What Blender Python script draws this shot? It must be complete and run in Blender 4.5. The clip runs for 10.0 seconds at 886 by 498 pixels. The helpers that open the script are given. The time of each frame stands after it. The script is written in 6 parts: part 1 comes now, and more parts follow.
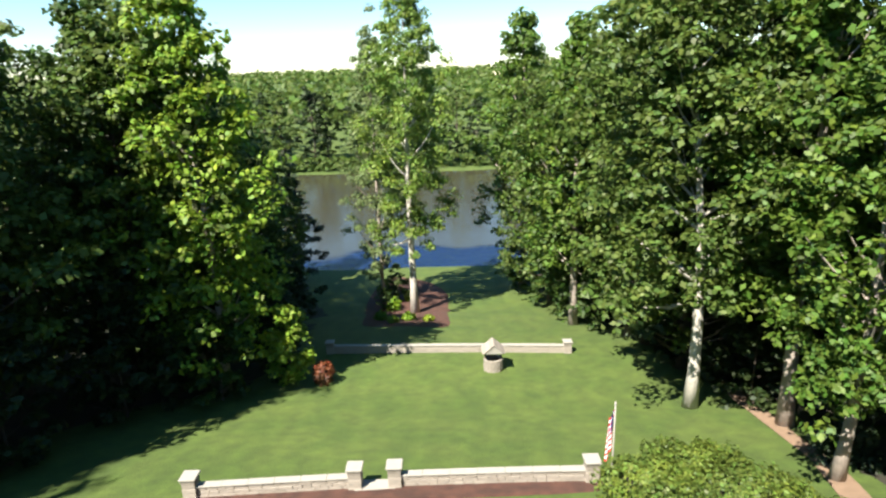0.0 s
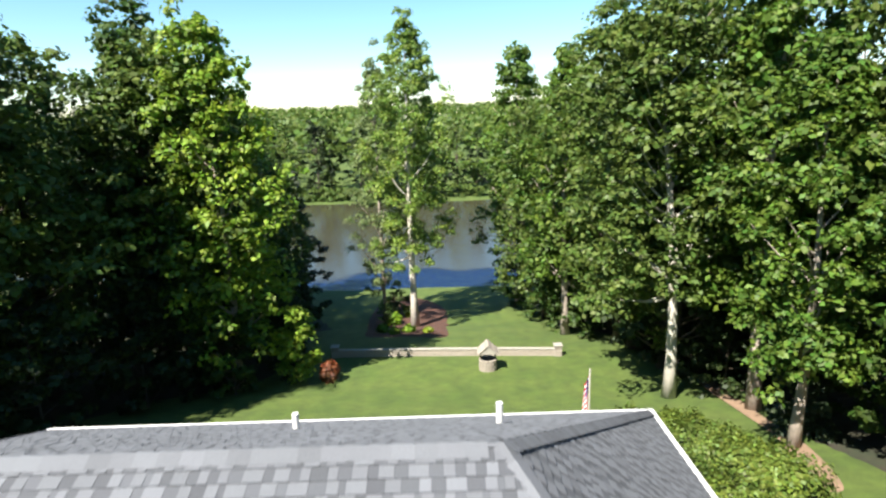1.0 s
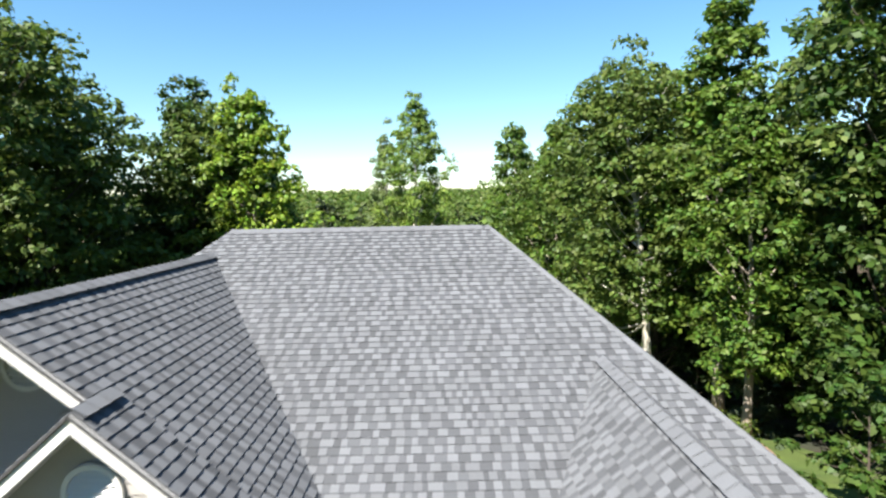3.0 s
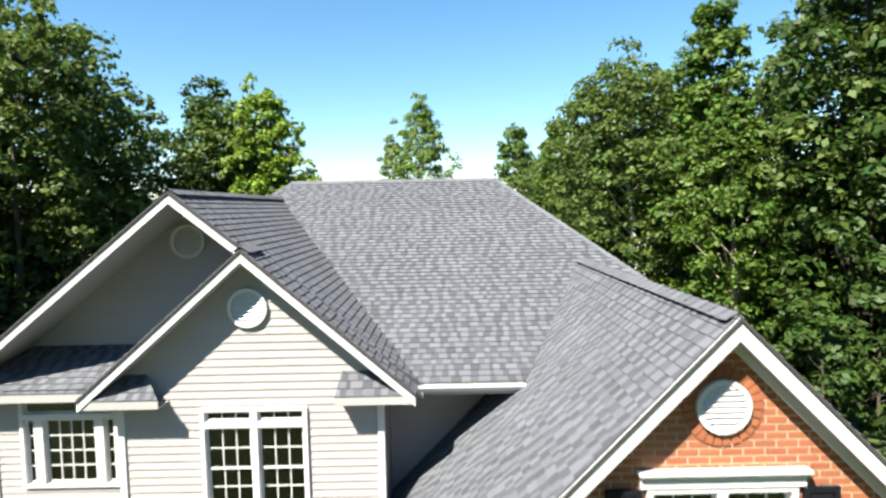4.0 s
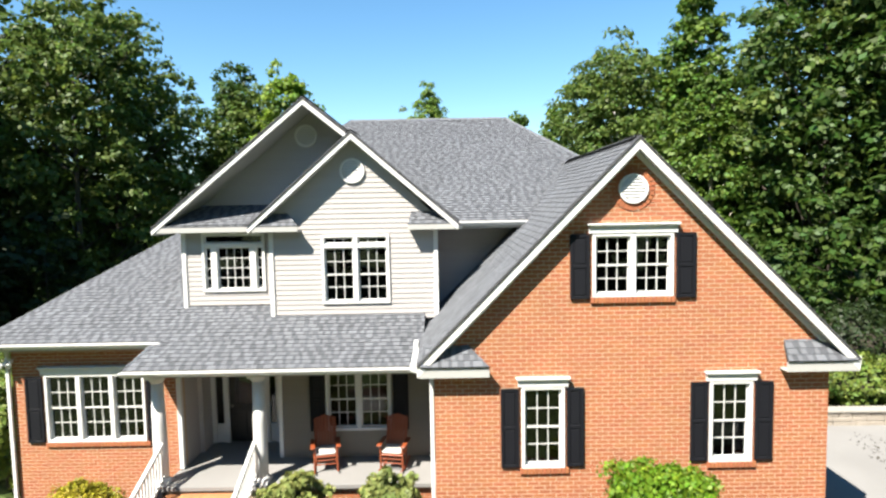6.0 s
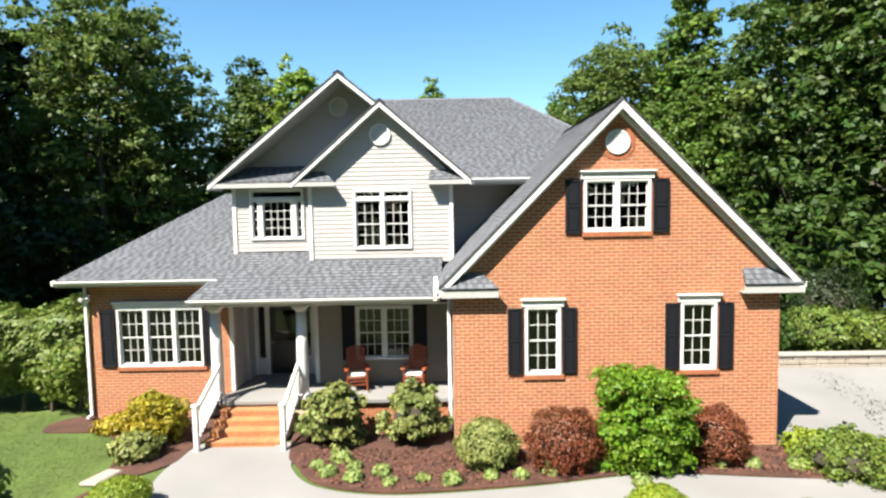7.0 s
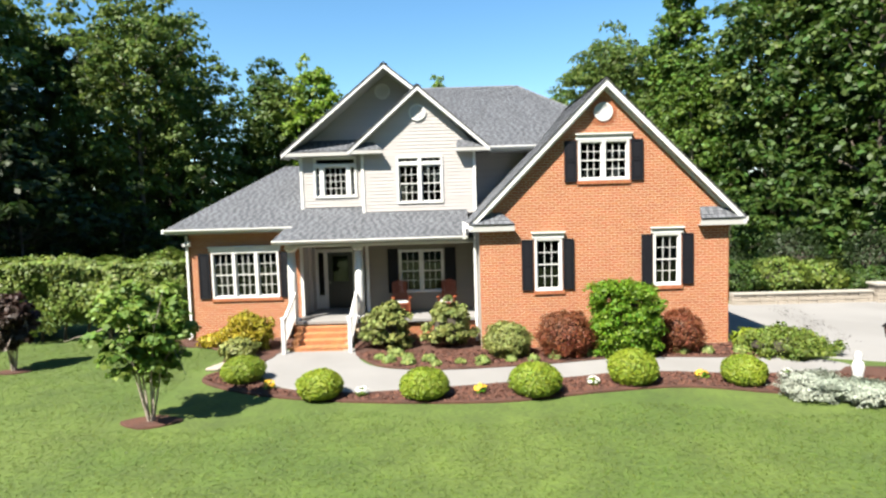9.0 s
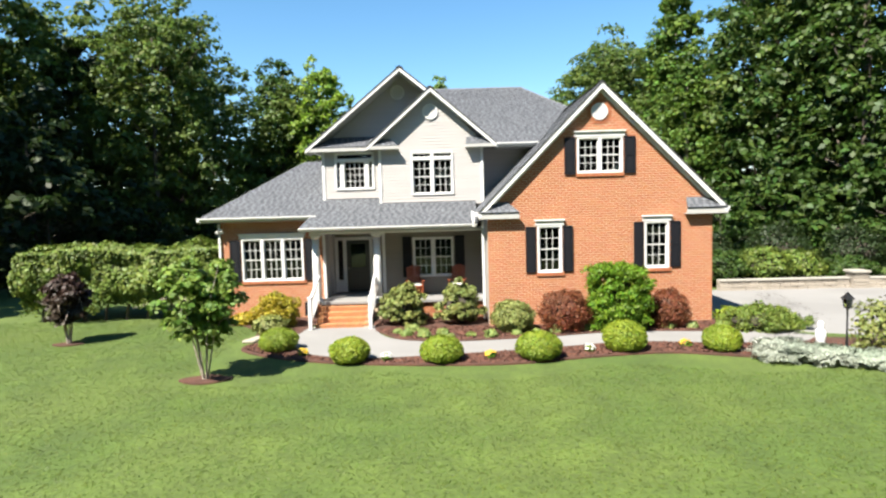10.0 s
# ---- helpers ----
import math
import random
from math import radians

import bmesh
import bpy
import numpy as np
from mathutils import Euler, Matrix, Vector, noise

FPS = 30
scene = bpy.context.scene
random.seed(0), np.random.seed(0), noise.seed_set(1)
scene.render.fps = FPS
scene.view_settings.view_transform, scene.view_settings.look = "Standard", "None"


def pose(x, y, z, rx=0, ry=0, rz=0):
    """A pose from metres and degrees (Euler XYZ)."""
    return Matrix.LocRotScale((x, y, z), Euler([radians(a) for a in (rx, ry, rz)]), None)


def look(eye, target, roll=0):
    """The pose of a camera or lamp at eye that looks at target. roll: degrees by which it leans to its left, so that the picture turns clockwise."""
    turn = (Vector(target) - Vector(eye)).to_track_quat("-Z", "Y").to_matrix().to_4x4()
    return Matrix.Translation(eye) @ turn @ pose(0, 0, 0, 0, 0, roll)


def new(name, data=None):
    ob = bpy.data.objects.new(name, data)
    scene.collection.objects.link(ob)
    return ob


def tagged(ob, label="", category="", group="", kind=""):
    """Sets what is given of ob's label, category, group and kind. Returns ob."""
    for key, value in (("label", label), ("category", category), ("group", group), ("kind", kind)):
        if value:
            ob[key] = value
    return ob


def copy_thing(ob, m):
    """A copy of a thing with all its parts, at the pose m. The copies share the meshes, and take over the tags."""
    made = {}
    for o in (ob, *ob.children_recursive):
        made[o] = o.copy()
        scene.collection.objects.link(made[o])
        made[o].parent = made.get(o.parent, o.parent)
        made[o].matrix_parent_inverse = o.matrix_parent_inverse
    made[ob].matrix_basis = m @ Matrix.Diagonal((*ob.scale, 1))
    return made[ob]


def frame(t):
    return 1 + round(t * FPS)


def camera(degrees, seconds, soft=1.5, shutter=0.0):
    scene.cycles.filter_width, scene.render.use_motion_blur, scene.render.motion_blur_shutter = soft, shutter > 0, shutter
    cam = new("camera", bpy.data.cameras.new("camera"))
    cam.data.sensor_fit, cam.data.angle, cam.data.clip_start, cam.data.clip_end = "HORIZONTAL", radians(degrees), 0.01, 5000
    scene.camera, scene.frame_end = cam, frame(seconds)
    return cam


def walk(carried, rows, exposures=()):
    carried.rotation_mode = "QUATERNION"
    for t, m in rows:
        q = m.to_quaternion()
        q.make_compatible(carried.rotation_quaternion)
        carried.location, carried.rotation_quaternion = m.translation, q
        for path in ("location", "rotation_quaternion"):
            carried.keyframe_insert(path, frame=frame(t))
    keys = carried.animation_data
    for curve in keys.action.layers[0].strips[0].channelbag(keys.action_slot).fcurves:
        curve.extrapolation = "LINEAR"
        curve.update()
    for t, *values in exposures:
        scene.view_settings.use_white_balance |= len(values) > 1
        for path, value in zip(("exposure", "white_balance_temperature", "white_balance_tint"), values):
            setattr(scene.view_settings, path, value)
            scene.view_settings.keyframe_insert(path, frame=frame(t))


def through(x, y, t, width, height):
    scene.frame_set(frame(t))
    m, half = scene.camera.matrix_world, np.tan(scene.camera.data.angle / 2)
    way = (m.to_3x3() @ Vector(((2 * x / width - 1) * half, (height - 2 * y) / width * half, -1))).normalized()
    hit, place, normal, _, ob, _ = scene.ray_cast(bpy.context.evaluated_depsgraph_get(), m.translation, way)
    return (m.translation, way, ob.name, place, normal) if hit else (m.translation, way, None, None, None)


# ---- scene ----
cam = camera(73.7, 10.0, soft=2.4, shutter=0.3)
PATH = [
    (0, (0.278, -3.052, 13.447), (0.281, -1.132, 12.89), -1.8),
    (0.5, (0.404, -5.129, 12.863), (0.406, -3.194, 12.357), -1.7),
    (1, (0.458, -7.13, 12.271), (0.461, -5.179, 11.829), -1.8),
    (1.5, (0.388, -9.027, 11.724), (0.394, -7.059, 11.366), -1.6),
    (2, (0.294, -10.863, 11.141), (0.301, -8.881, 10.87), -1.5),
    (3.5, (-0.246, -16.027, 9.401), (-0.239, -14.032, 9.259), -1.0),
    (4, (-0.455, -17.52, 8.788), (-0.452, -15.525, 8.648), -1.1),
    (4.5, (-0.651, -18.912, 8.227), (-0.647, -16.917, 8.085), -1.1),
    (5, (-0.848, -20.236, 7.663), (-0.846, -18.241, 7.518), -1.1),
    (5.5, (-1.02, -21.421, 7.15), (-1.021, -19.427, 7.003), -1.1),
    (7, (-1.58, -24.913, 5.54), (-1.585, -22.919, 5.392), -1.0),
    (7.5, (-1.769, -26.015, 5.116), (-1.775, -24.02, 4.969), -1.0),
    (8, (-1.954, -27.071, 4.777), (-1.962, -25.076, 4.629), -1.0),
    (8.5, (-2.158, -28.107, 4.51), (-2.169, -26.113, 4.364), -0.9),
    (9, (-2.374, -29.129, 4.308), (-2.387, -27.135, 4.161), -1.7),
    (9.5, (-2.587, -30.09, 4.146), (-2.602, -28.095, 3.999), -1.7),
    (10, (-2.783, -31.024, 4.002), (-2.793, -29.029, 3.855), -1.6),
]
walk(cam, [(t, look(eye, target, roll)) for t, eye, target, roll in PATH])

# world, sun
SUN_DIR = Vector((-1.7, -2.1, 3.5)).normalized()
world = bpy.data.worlds.new("sky")
scene.world = world
world.use_nodes = True
wn = world.node_tree.nodes
wl = world.node_tree.links
sky = wn.new("ShaderNodeTexSky")
sky.sky_type = "NISHITA"
sky.sun_disc = False
sky.sun_elevation = math.asin(SUN_DIR.z)
sky.sun_rotation = math.atan2(SUN_DIR.x, SUN_DIR.y)
sky.air_density = 1.0
sky.dust_density = 0.0
sky.ozone_density = 3.0
wn["Background"].inputs["Strength"].default_value = 0.059
tone = wn.new("ShaderNodeHueSaturation")
tone.inputs["Hue"].default_value = 0.49
tone.inputs["Saturation"].default_value = 1.17
wl.new(sky.outputs["Color"], tone.inputs["Color"])
wl.new(tone.outputs["Color"], wn["Background"].inputs["Color"])
sun = new("sun", bpy.data.lights.new("sun", "SUN"))
sun.data.energy = 5.0
sun.data.angle = radians(0.55)
sun.data.color = (1.0, 0.935, 0.825)
sun.matrix_world = look(SUN_DIR * 100, (0, 0, 0))
scene.view_settings.exposure = 1.88


# ---- materials ----
def mat(name, base, rough=0.8, vary=0.15, scale=3.0, fine=40.0, bump=0.2, dist=0.01, island=0.0, piece=0.0, metallic=0.0, hue=0.0, second=None, mixscale=0.6, spec=0.5):
    """A surface with stains and grain at two scales; island and piece vary alike pieces."""
    m = bpy.data.materials.new(name)
    m.use_nodes = True
    nt = m.node_tree
    n, l = nt.nodes, nt.links
    b = n["Principled BSDF"]
    b.inputs["Roughness"].default_value = rough
    b.inputs["Metallic"].default_value = metallic
    b.inputs["Specular IOR Level"].default_value = spec
    geo = n.new("ShaderNodeNewGeometry")
    pos = geo.outputs["Position"]

    def noise_tex(s, detail=4.0):
        t = n.new("ShaderNodeTexNoise")
        t.inputs["Scale"].default_value = s
        t.inputs["Detail"].default_value = detail
        l.new(pos, t.inputs["Vector"])
        return t.outputs["Fac"]

    big, small = noise_tex(scale), noise_tex(fine, 3.0)
    col = None
    if second:
        t = noise_tex(mixscale, 5.0)
        r = n.new("ShaderNodeMapRange")
        r.inputs["From Min"].default_value, r.inputs["From Max"].default_value = 0.38, 0.62
        l.new(t, r.inputs["Value"])
        mx = n.new("ShaderNodeMix")
        mx.data_type = "RGBA"
        l.new(r.outputs["Result"], mx.inputs["Factor"])
        mx.inputs["A"].default_value = (*base, 1)
        mx.inputs["B"].default_value = (*second, 1)
        col = mx.outputs["Result"]

    def m2(op, a, c):
        q = n.new("ShaderNodeMath")
        q.operation = op
        for i, v in enumerate((a, c)):
            if isinstance(v, (int, float)):
                q.inputs[i].default_value = v
            else:
                l.new(v, q.inputs[i])
        return q.outputs[0]

    val = m2("ADD", m2("MULTIPLY", m2("SUBTRACT", big, 0.5), vary * 3), m2("MULTIPLY", m2("SUBTRACT", small, 0.5), vary * 3))
    rnd = None
    if island:
        rnd = geo.outputs["Random Per Island"]
        val = m2("ADD", val, m2("MULTIPLY", m2("SUBTRACT", rnd, 0.5), island * 2))
    if piece:
        oi = n.new("ShaderNodeObjectInfo")
        rnd = oi.outputs["Random"]
        val = m2("ADD", val, m2("MULTIPLY", m2("SUBTRACT", rnd, 0.5), piece * 2))
    val = m2("ADD", val, 1.0)
    hsv = n.new("ShaderNodeHueSaturation")
    l.new(val, hsv.inputs["Value"])
    if hue and rnd is not None:
        l.new(m2("ADD", m2("MULTIPLY", m2("FRACT", m2("MULTIPLY", rnd, 7.31), 0.0), hue), 0.5 - hue / 2), hsv.inputs["Hue"])
    if col is None:
        hsv.inputs["Color"].default_value = (*base, 1)
    else:
        l.new(col, hsv.inputs["Color"])
    l.new(hsv.outputs["Color"], b.inputs["Base Color"])
    if bump:
        bp = n.new("ShaderNodeBump")
        bp.inputs["Strength"].default_value = bump
        bp.inputs["Distance"].default_value = dist
        l.new(small, bp.inputs["Height"])
        l.new(bp.outputs["Normal"], b.inputs["Normal"])
    return m


def leaf_mat(name, base, light=None, through=0.42, island=0.35, hue=0.05):
    """Foliage: diffuse and shining-through leaves, each of its own shade."""
    m = mat(name, base, rough=0.55, vary=0.14, scale=0.5, fine=3.0, bump=0, island=island, hue=hue, spec=0.35, second=light, mixscale=0.35)
    n, l = m.node_tree.nodes, m.node_tree.links
    b, out = n["Principled BSDF"], n["Material Output"]
    tr = n.new("ShaderNodeBsdfTranslucent")
    l.new(b.inputs["Base Color"].links[0].from_socket, tr.inputs["Color"])
    mx = n.new("ShaderNodeMixShader")
    mx.inputs[0].default_value = through
    l.new(b.outputs[0], mx.inputs[1])
    l.new(tr.outputs[0], mx.inputs[2])
    l.new(mx.outputs[0], out.inputs["Surface"])
    return m


def glass_mat():
    m = bpy.data.materials.new("window_glass")
    m.use_nodes = True
    n, l = m.node_tree.nodes, m.node_tree.links
    n.remove(n["Principled BSDF"])
    tr, gl, mx, fr = (n.new("ShaderNode" + k) for k in ("BsdfTransparent", "BsdfGlossy", "MixShader", "Fresnel"))
    tr.inputs["Color"].default_value = (0.26, 0.28, 0.3, 1)
    gl.inputs["Roughness"].default_value = 0.03
    fr.inputs["IOR"].default_value = 1.6
    l.new(fr.outputs[0], mx.inputs[0])
    l.new(tr.outputs[0], mx.inputs[1])
    l.new(gl.outputs[0], mx.inputs[2])
    l.new(mx.outputs[0], n["Material Output"].inputs["Surface"])
    return m


def water_mat():
    """Still brown water; the wind-rippled strip by the near shore has reflected sky blue painted in."""
    m = mat("lake_water", (0.0385, 0.0355, 0.0192), rough=0.16, vary=0.06, scale=0.02, fine=0.9, bump=0.25, dist=0.05)
    n, l = m.node_tree.nodes, m.node_tree.links
    bp = next(k for k in n if k.type == "BUMP")
    geo = next(k for k in n if k.type == "NEW_GEOMETRY")
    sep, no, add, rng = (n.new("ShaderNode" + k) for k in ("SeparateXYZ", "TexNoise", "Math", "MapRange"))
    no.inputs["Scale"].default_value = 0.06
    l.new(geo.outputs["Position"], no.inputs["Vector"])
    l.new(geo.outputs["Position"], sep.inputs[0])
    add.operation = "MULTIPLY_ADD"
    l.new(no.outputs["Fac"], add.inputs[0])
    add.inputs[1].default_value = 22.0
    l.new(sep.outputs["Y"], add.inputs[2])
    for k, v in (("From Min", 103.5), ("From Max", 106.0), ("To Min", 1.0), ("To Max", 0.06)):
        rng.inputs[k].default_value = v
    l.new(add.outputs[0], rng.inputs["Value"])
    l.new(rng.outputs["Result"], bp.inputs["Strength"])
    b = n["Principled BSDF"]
    # reflected sky put into the ripples' base colour as dark blue
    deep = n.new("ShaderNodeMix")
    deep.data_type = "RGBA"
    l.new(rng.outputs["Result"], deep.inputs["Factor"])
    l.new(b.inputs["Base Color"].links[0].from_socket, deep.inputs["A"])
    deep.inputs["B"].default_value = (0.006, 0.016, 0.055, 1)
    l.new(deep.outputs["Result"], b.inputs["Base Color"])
    b.inputs["Specular IOR Level"].default_value = 0.8
    bp.inputs["Distance"].default_value = 0.6
    return m


WHITE = mat("white_paint", (0.544, 0.544, 0.536), rough=0.45, vary=0.03, scale=1.2, fine=25, bump=0.05)
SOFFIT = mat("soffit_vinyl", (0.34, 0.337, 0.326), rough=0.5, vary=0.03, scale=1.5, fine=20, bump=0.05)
SIDING = mat("vinyl_siding", (0.335, 0.317, 0.307), rough=0.5, vary=0.03, scale=1.5, fine=30, bump=0.05, piece=0.03)
# dark base for floors and partitions, standing in for the dimness of the rooms
ROOM_DARK = mat("dark_room_wood", (0.0666, 0.037, 0.0222), rough=0.5, vary=0.15, scale=3, fine=30, bump=0.05)
# vinyl siding with a darker, browner base, for the porch walls only
PORCH_SIDING = mat("porch_siding", (0.174, 0.152, 0.124), rough=0.5, vary=0.03, scale=1.5, fine=30, bump=0.05, piece=0.03)
SHEATH = mat("wall_sheathing", (0.266, 0.252, 0.229), rough=0.8, vary=0.05)
MORTAR = mat("mortar", (0.42, 0.325, 0.225), rough=0.95, vary=0.12, scale=2, fine=120, bump=0.4)
BRICK = mat("red_brick", (0.285, 0.098, 0.041), rough=0.9, vary=0.07, scale=1.2, fine=90, bump=0.35, dist=0.004, island=0.09, hue=0.012)
# the wall brick made lighter, with the sun on the treads in its colour
STEP_BRICK = mat("sunlit_step_brick", (0.358, 0.151, 0.0611), rough=0.9, vary=0.08, scale=1.5, fine=90, bump=0.35, dist=0.004, piece=0.12, hue=0.012)
BRICK_PIECE = mat("red_brick_single", (0.285, 0.098, 0.041), rough=0.9, vary=0.07, scale=1.2, fine=90, bump=0.35, dist=0.004, piece=0.09, hue=0.012)
SHINGLE = mat("asphalt_shingle", (0.098, 0.104, 0.117), rough=0.93, vary=0.12, scale=1.1, fine=60, bump=0.5, dist=0.004, island=0.14, hue=0.01)
SHINGLE_PIECE = mat("asphalt_shingle_single", (0.098, 0.104, 0.117), rough=0.93, vary=0.12, scale=1.1, fine=60, bump=0.5, dist=0.004, piece=0.14, hue=0.01)
SHINGLE_DARK = mat("asphalt_shingle_dark", (0.058, 0.062, 0.071), rough=0.93, vary=0.12, scale=1.1, fine=60, bump=0.5, dist=0.004, island=0.2, hue=0.01)
SHINGLE_DARK_PIECE = mat("asphalt_shingle_dark_single", (0.058, 0.062, 0.071), rough=0.93, vary=0.12, scale=1.1, fine=60, bump=0.5, dist=0.004, piece=0.2, hue=0.01)
ROOF_DECK = mat("roof_deck", (0.037, 0.037, 0.0392), rough=0.95, vary=0.1)
SHUTTER = mat("black_shutter_paint", (0.0065, 0.007, 0.01), rough=0.6, vary=0.1, scale=4, fine=60, bump=0.05, spec=0.2)
DOOR = mat("dark_door_paint", (0.008, 0.008, 0.009), rough=0.35, vary=0.1, bump=0.03)
GLASS = glass_mat()
CONCRETE = mat("concrete", (0.187, 0.183, 0.178), rough=0.9, vary=0.05, scale=0.9, fine=60, bump=0.25, dist=0.004, second=(0.165, 0.161, 0.156), mixscale=0.35)
STONE = mat("pale_stone", (0.222, 0.196, 0.163), rough=0.9, vary=0.14, scale=3, fine=40, bump=0.5, dist=0.01, island=0.2)
CAP = mat("stone_cap", (0.252, 0.237, 0.207), rough=0.85, vary=0.08, scale=3, fine=40, bump=0.3)
MULCH = mat("bark_mulch", (0.0777, 0.0311, 0.0192), rough=0.98, vary=0.3, scale=4, fine=45, bump=1.0, dist=0.03, second=(0.0444, 0.0185, 0.0118), mixscale=2.0)
LAWN = mat("lawn", (0.0416, 0.0714, 0.00789), rough=0.9, vary=0.3, scale=1.3, fine=9, bump=0.8, dist=0.04, second=(0.056, 0.0847, 0.0111), mixscale=0.3)
DIRT = mat("tan_dirt", (0.2, 0.133, 0.0851), rough=0.98, vary=0.2, scale=2, fine=25, bump=0.8, dist=0.03)
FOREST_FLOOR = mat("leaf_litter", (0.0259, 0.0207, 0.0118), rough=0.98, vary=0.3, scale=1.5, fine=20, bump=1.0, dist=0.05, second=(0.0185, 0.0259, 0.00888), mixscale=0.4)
WATER = water_mat()
ROCKER = mat("orange_brown_wood", (0.2, 0.0444, 0.0133), rough=0.5, vary=0.12, scale=6, fine=60, bump=0.1)
CUSHION = mat("white_cushion", (0.407, 0.392, 0.37), rough=0.95, vary=0.05, bump=0.2)
IRON = mat("black_iron", (0.012, 0.012, 0.013), rough=0.45, vary=0.1, bump=0.05, metallic=0.3)
BARK_PALE = mat("pale_bark", (0.278, 0.236, 0.199), rough=0.95, vary=0.25, scale=2.5, fine=14, bump=0.9, dist=0.04)
BARK_WHITE = mat("whitish_bark", (0.42, 0.39, 0.34), rough=0.95, vary=0.2, scale=2.5, fine=14, bump=0.7, dist=0.03)
BARK = mat("grey_brown_bark", (0.0666, 0.0533, 0.0407), rough=0.95, vary=0.25, scale=2.5, fine=14, bump=0.9, dist=0.04)


# ---- mesh helpers ----
class Mesh:
    """Collects vertices and faces of one part."""

    def __init__(self):
        self.v, self.f = [], []

    def poly(self, pts):
        k = len(self.v)
        self.v += [tuple(p) for p in pts]
        self.f.append(tuple(range(k, k + len(pts))))

    def prism(self, pts, d, back=True):
        """A flat outline pushed along d; the outline is the far side, the pushed copy the near one."""
        k, c = len(self.v), len(pts)
        d = Vector(d)
        self.v += [tuple(p) for p in pts] + [tuple(Vector(p) + d) for p in pts]
        self.f.append(tuple(range(k + c, k + 2 * c)))
        if back:
            self.f.append(tuple(range(k + c - 1, k - 1, -1)))
        for i in range(c):
            j = (i + 1) % c
            self.f.append((k + i, k + j, k + c + j, k + c + i))

    def box(self, x0, y0, z0, x1, y1, z1):
        self.prism([(x0, y0, z0), (x1, y0, z0), (x1, y1, z0), (x0, y1, z0)], (0, 0, z1 - z0))

    def tube(self, pts, radii, sides=8, caps=True):
        k = len(self.v)
        pts = [Vector(p) for p in pts]
        for i, p in enumerate(pts):
            a = (pts[min(i + 1, len(pts) - 1)] - pts[max(i - 1, 0)]).normalized()
            u = a.cross(Vector((0.31, 0.95, 0.05)) if abs(a.y) < 0.9 else Vector((1, 0, 0.1))).normalized()
            w = a.cross(u)
            for s in range(sides):
                q = 2 * math.pi * s / sides
                self.v.append(tuple(p + (u * math.cos(q) + w * math.sin(q)) * radii[i]))
        for i in range(len(pts) - 1):
            for s in range(sides):
                a, b = k + i * sides + s, k + i * sides + (s + 1) % sides
                self.f.append((a, b, b + sides, a + sides))
        if caps:
            self.f.append(tuple(range(k + sides - 1, k - 1, -1)))
            e = k + (len(pts) - 1) * sides
            self.f.append(tuple(range(e, e + sides)))

    def lathe(self, rings, cx=0, cy=0, sides=16, sx=1.0, sy=1.0):
        """rings: radius and height, upwards."""
        k = len(self.v)
        for r, z in rings:
            for s in range(sides):
                q = 2 * math.pi * s / sides
                self.v.append((cx + r * sx * math.cos(q), cy + r * sy * math.sin(q), z))
        for i in range(len(rings) - 1):
            for s in range(sides):
                a, b = k + i * sides + s, k + i * sides + (s + 1) % sides
                self.f.append((a, b, b + sides, a + sides))
        self.f.append(tuple(range(k + sides - 1, k - 1, -1)))
        e = k + (len(rings) - 1) * sides
        self.f.append(tuple(range(e, e + sides)))

    def data(self, name, material, smooth=False):
        me = bpy.data.meshes.new(name)
        me.from_pydata(self.v, [], self.f)
        me.materials.append(material)
        if smooth:
            me.polygons.foreach_set("use_smooth", [True] * len(me.polygons))
        me.update()
        return me


def part(name, m, material, parent=None, label="", smooth=False, bevel=0.0, normals=True):
    """Links a Mesh as one object under a thing or a part."""
    me = m.data(name, material, smooth)
    if bevel or normals:
        bm = bmesh.new()
        bm.from_mesh(me)
        if bevel:
            bmesh.ops.remove_doubles(bm, verts=bm.verts, dist=1e-5)
        bmesh.ops.recalc_face_normals(bm, faces=bm.faces)
        if bevel:
            bmesh.ops.bevel(bm, geom=[e for e in bm.edges if len(e.link_faces) == 2 and e.calc_face_angle(0) > 0.5], offset=bevel, segments=1, affect="EDGES")
        bm.to_mesh(me)
        bm.free()
    ob = new(name, me)
    if parent:
        ob.parent = parent
    if label:
        tagged(ob, label)
    return ob


def thing(name, at, label, category, group="", kind="", turn=0.0):
    e = new(name)
    e.empty_display_size = 0.2
    e.matrix_basis = pose(*at, 0, 0, turn)
    return tagged(e, label, category, group, kind)


def clip(poly, nx, ny, c):
    """The part of a flat polygon (pairs) where nx*x + ny*y <= c."""
    out = []
    for i, p in enumerate(poly):
        q = poly[(i + 1) % len(poly)]
        a, b = nx * p[0] + ny * p[1] - c, nx * q[0] + ny * q[1] - c
        if a <= 0:
            out.append(p)
        if a * b < 0:
            t = a / (a - b)
            out.append((p[0] + (q[0] - p[0]) * t, p[1] + (q[1] - p[1]) * t))
    return out


def clip_box(poly, x0, x1, y0, y1):
    for nx, ny, c in ((-1, 0, -x0), (1, 0, x1), (0, -1, -y0), (0, 1, y1)):
        if len(poly) < 3:
            return []
        poly = clip(poly, nx, ny, c)
    return poly if len(poly) > 2 and area(poly) > 1e-5 else []


def area(poly):
    return abs(sum(p[0] * q[1] - q[0] * p[1] for p, q in zip(poly, poly[1:] + poly[:1]))) / 2


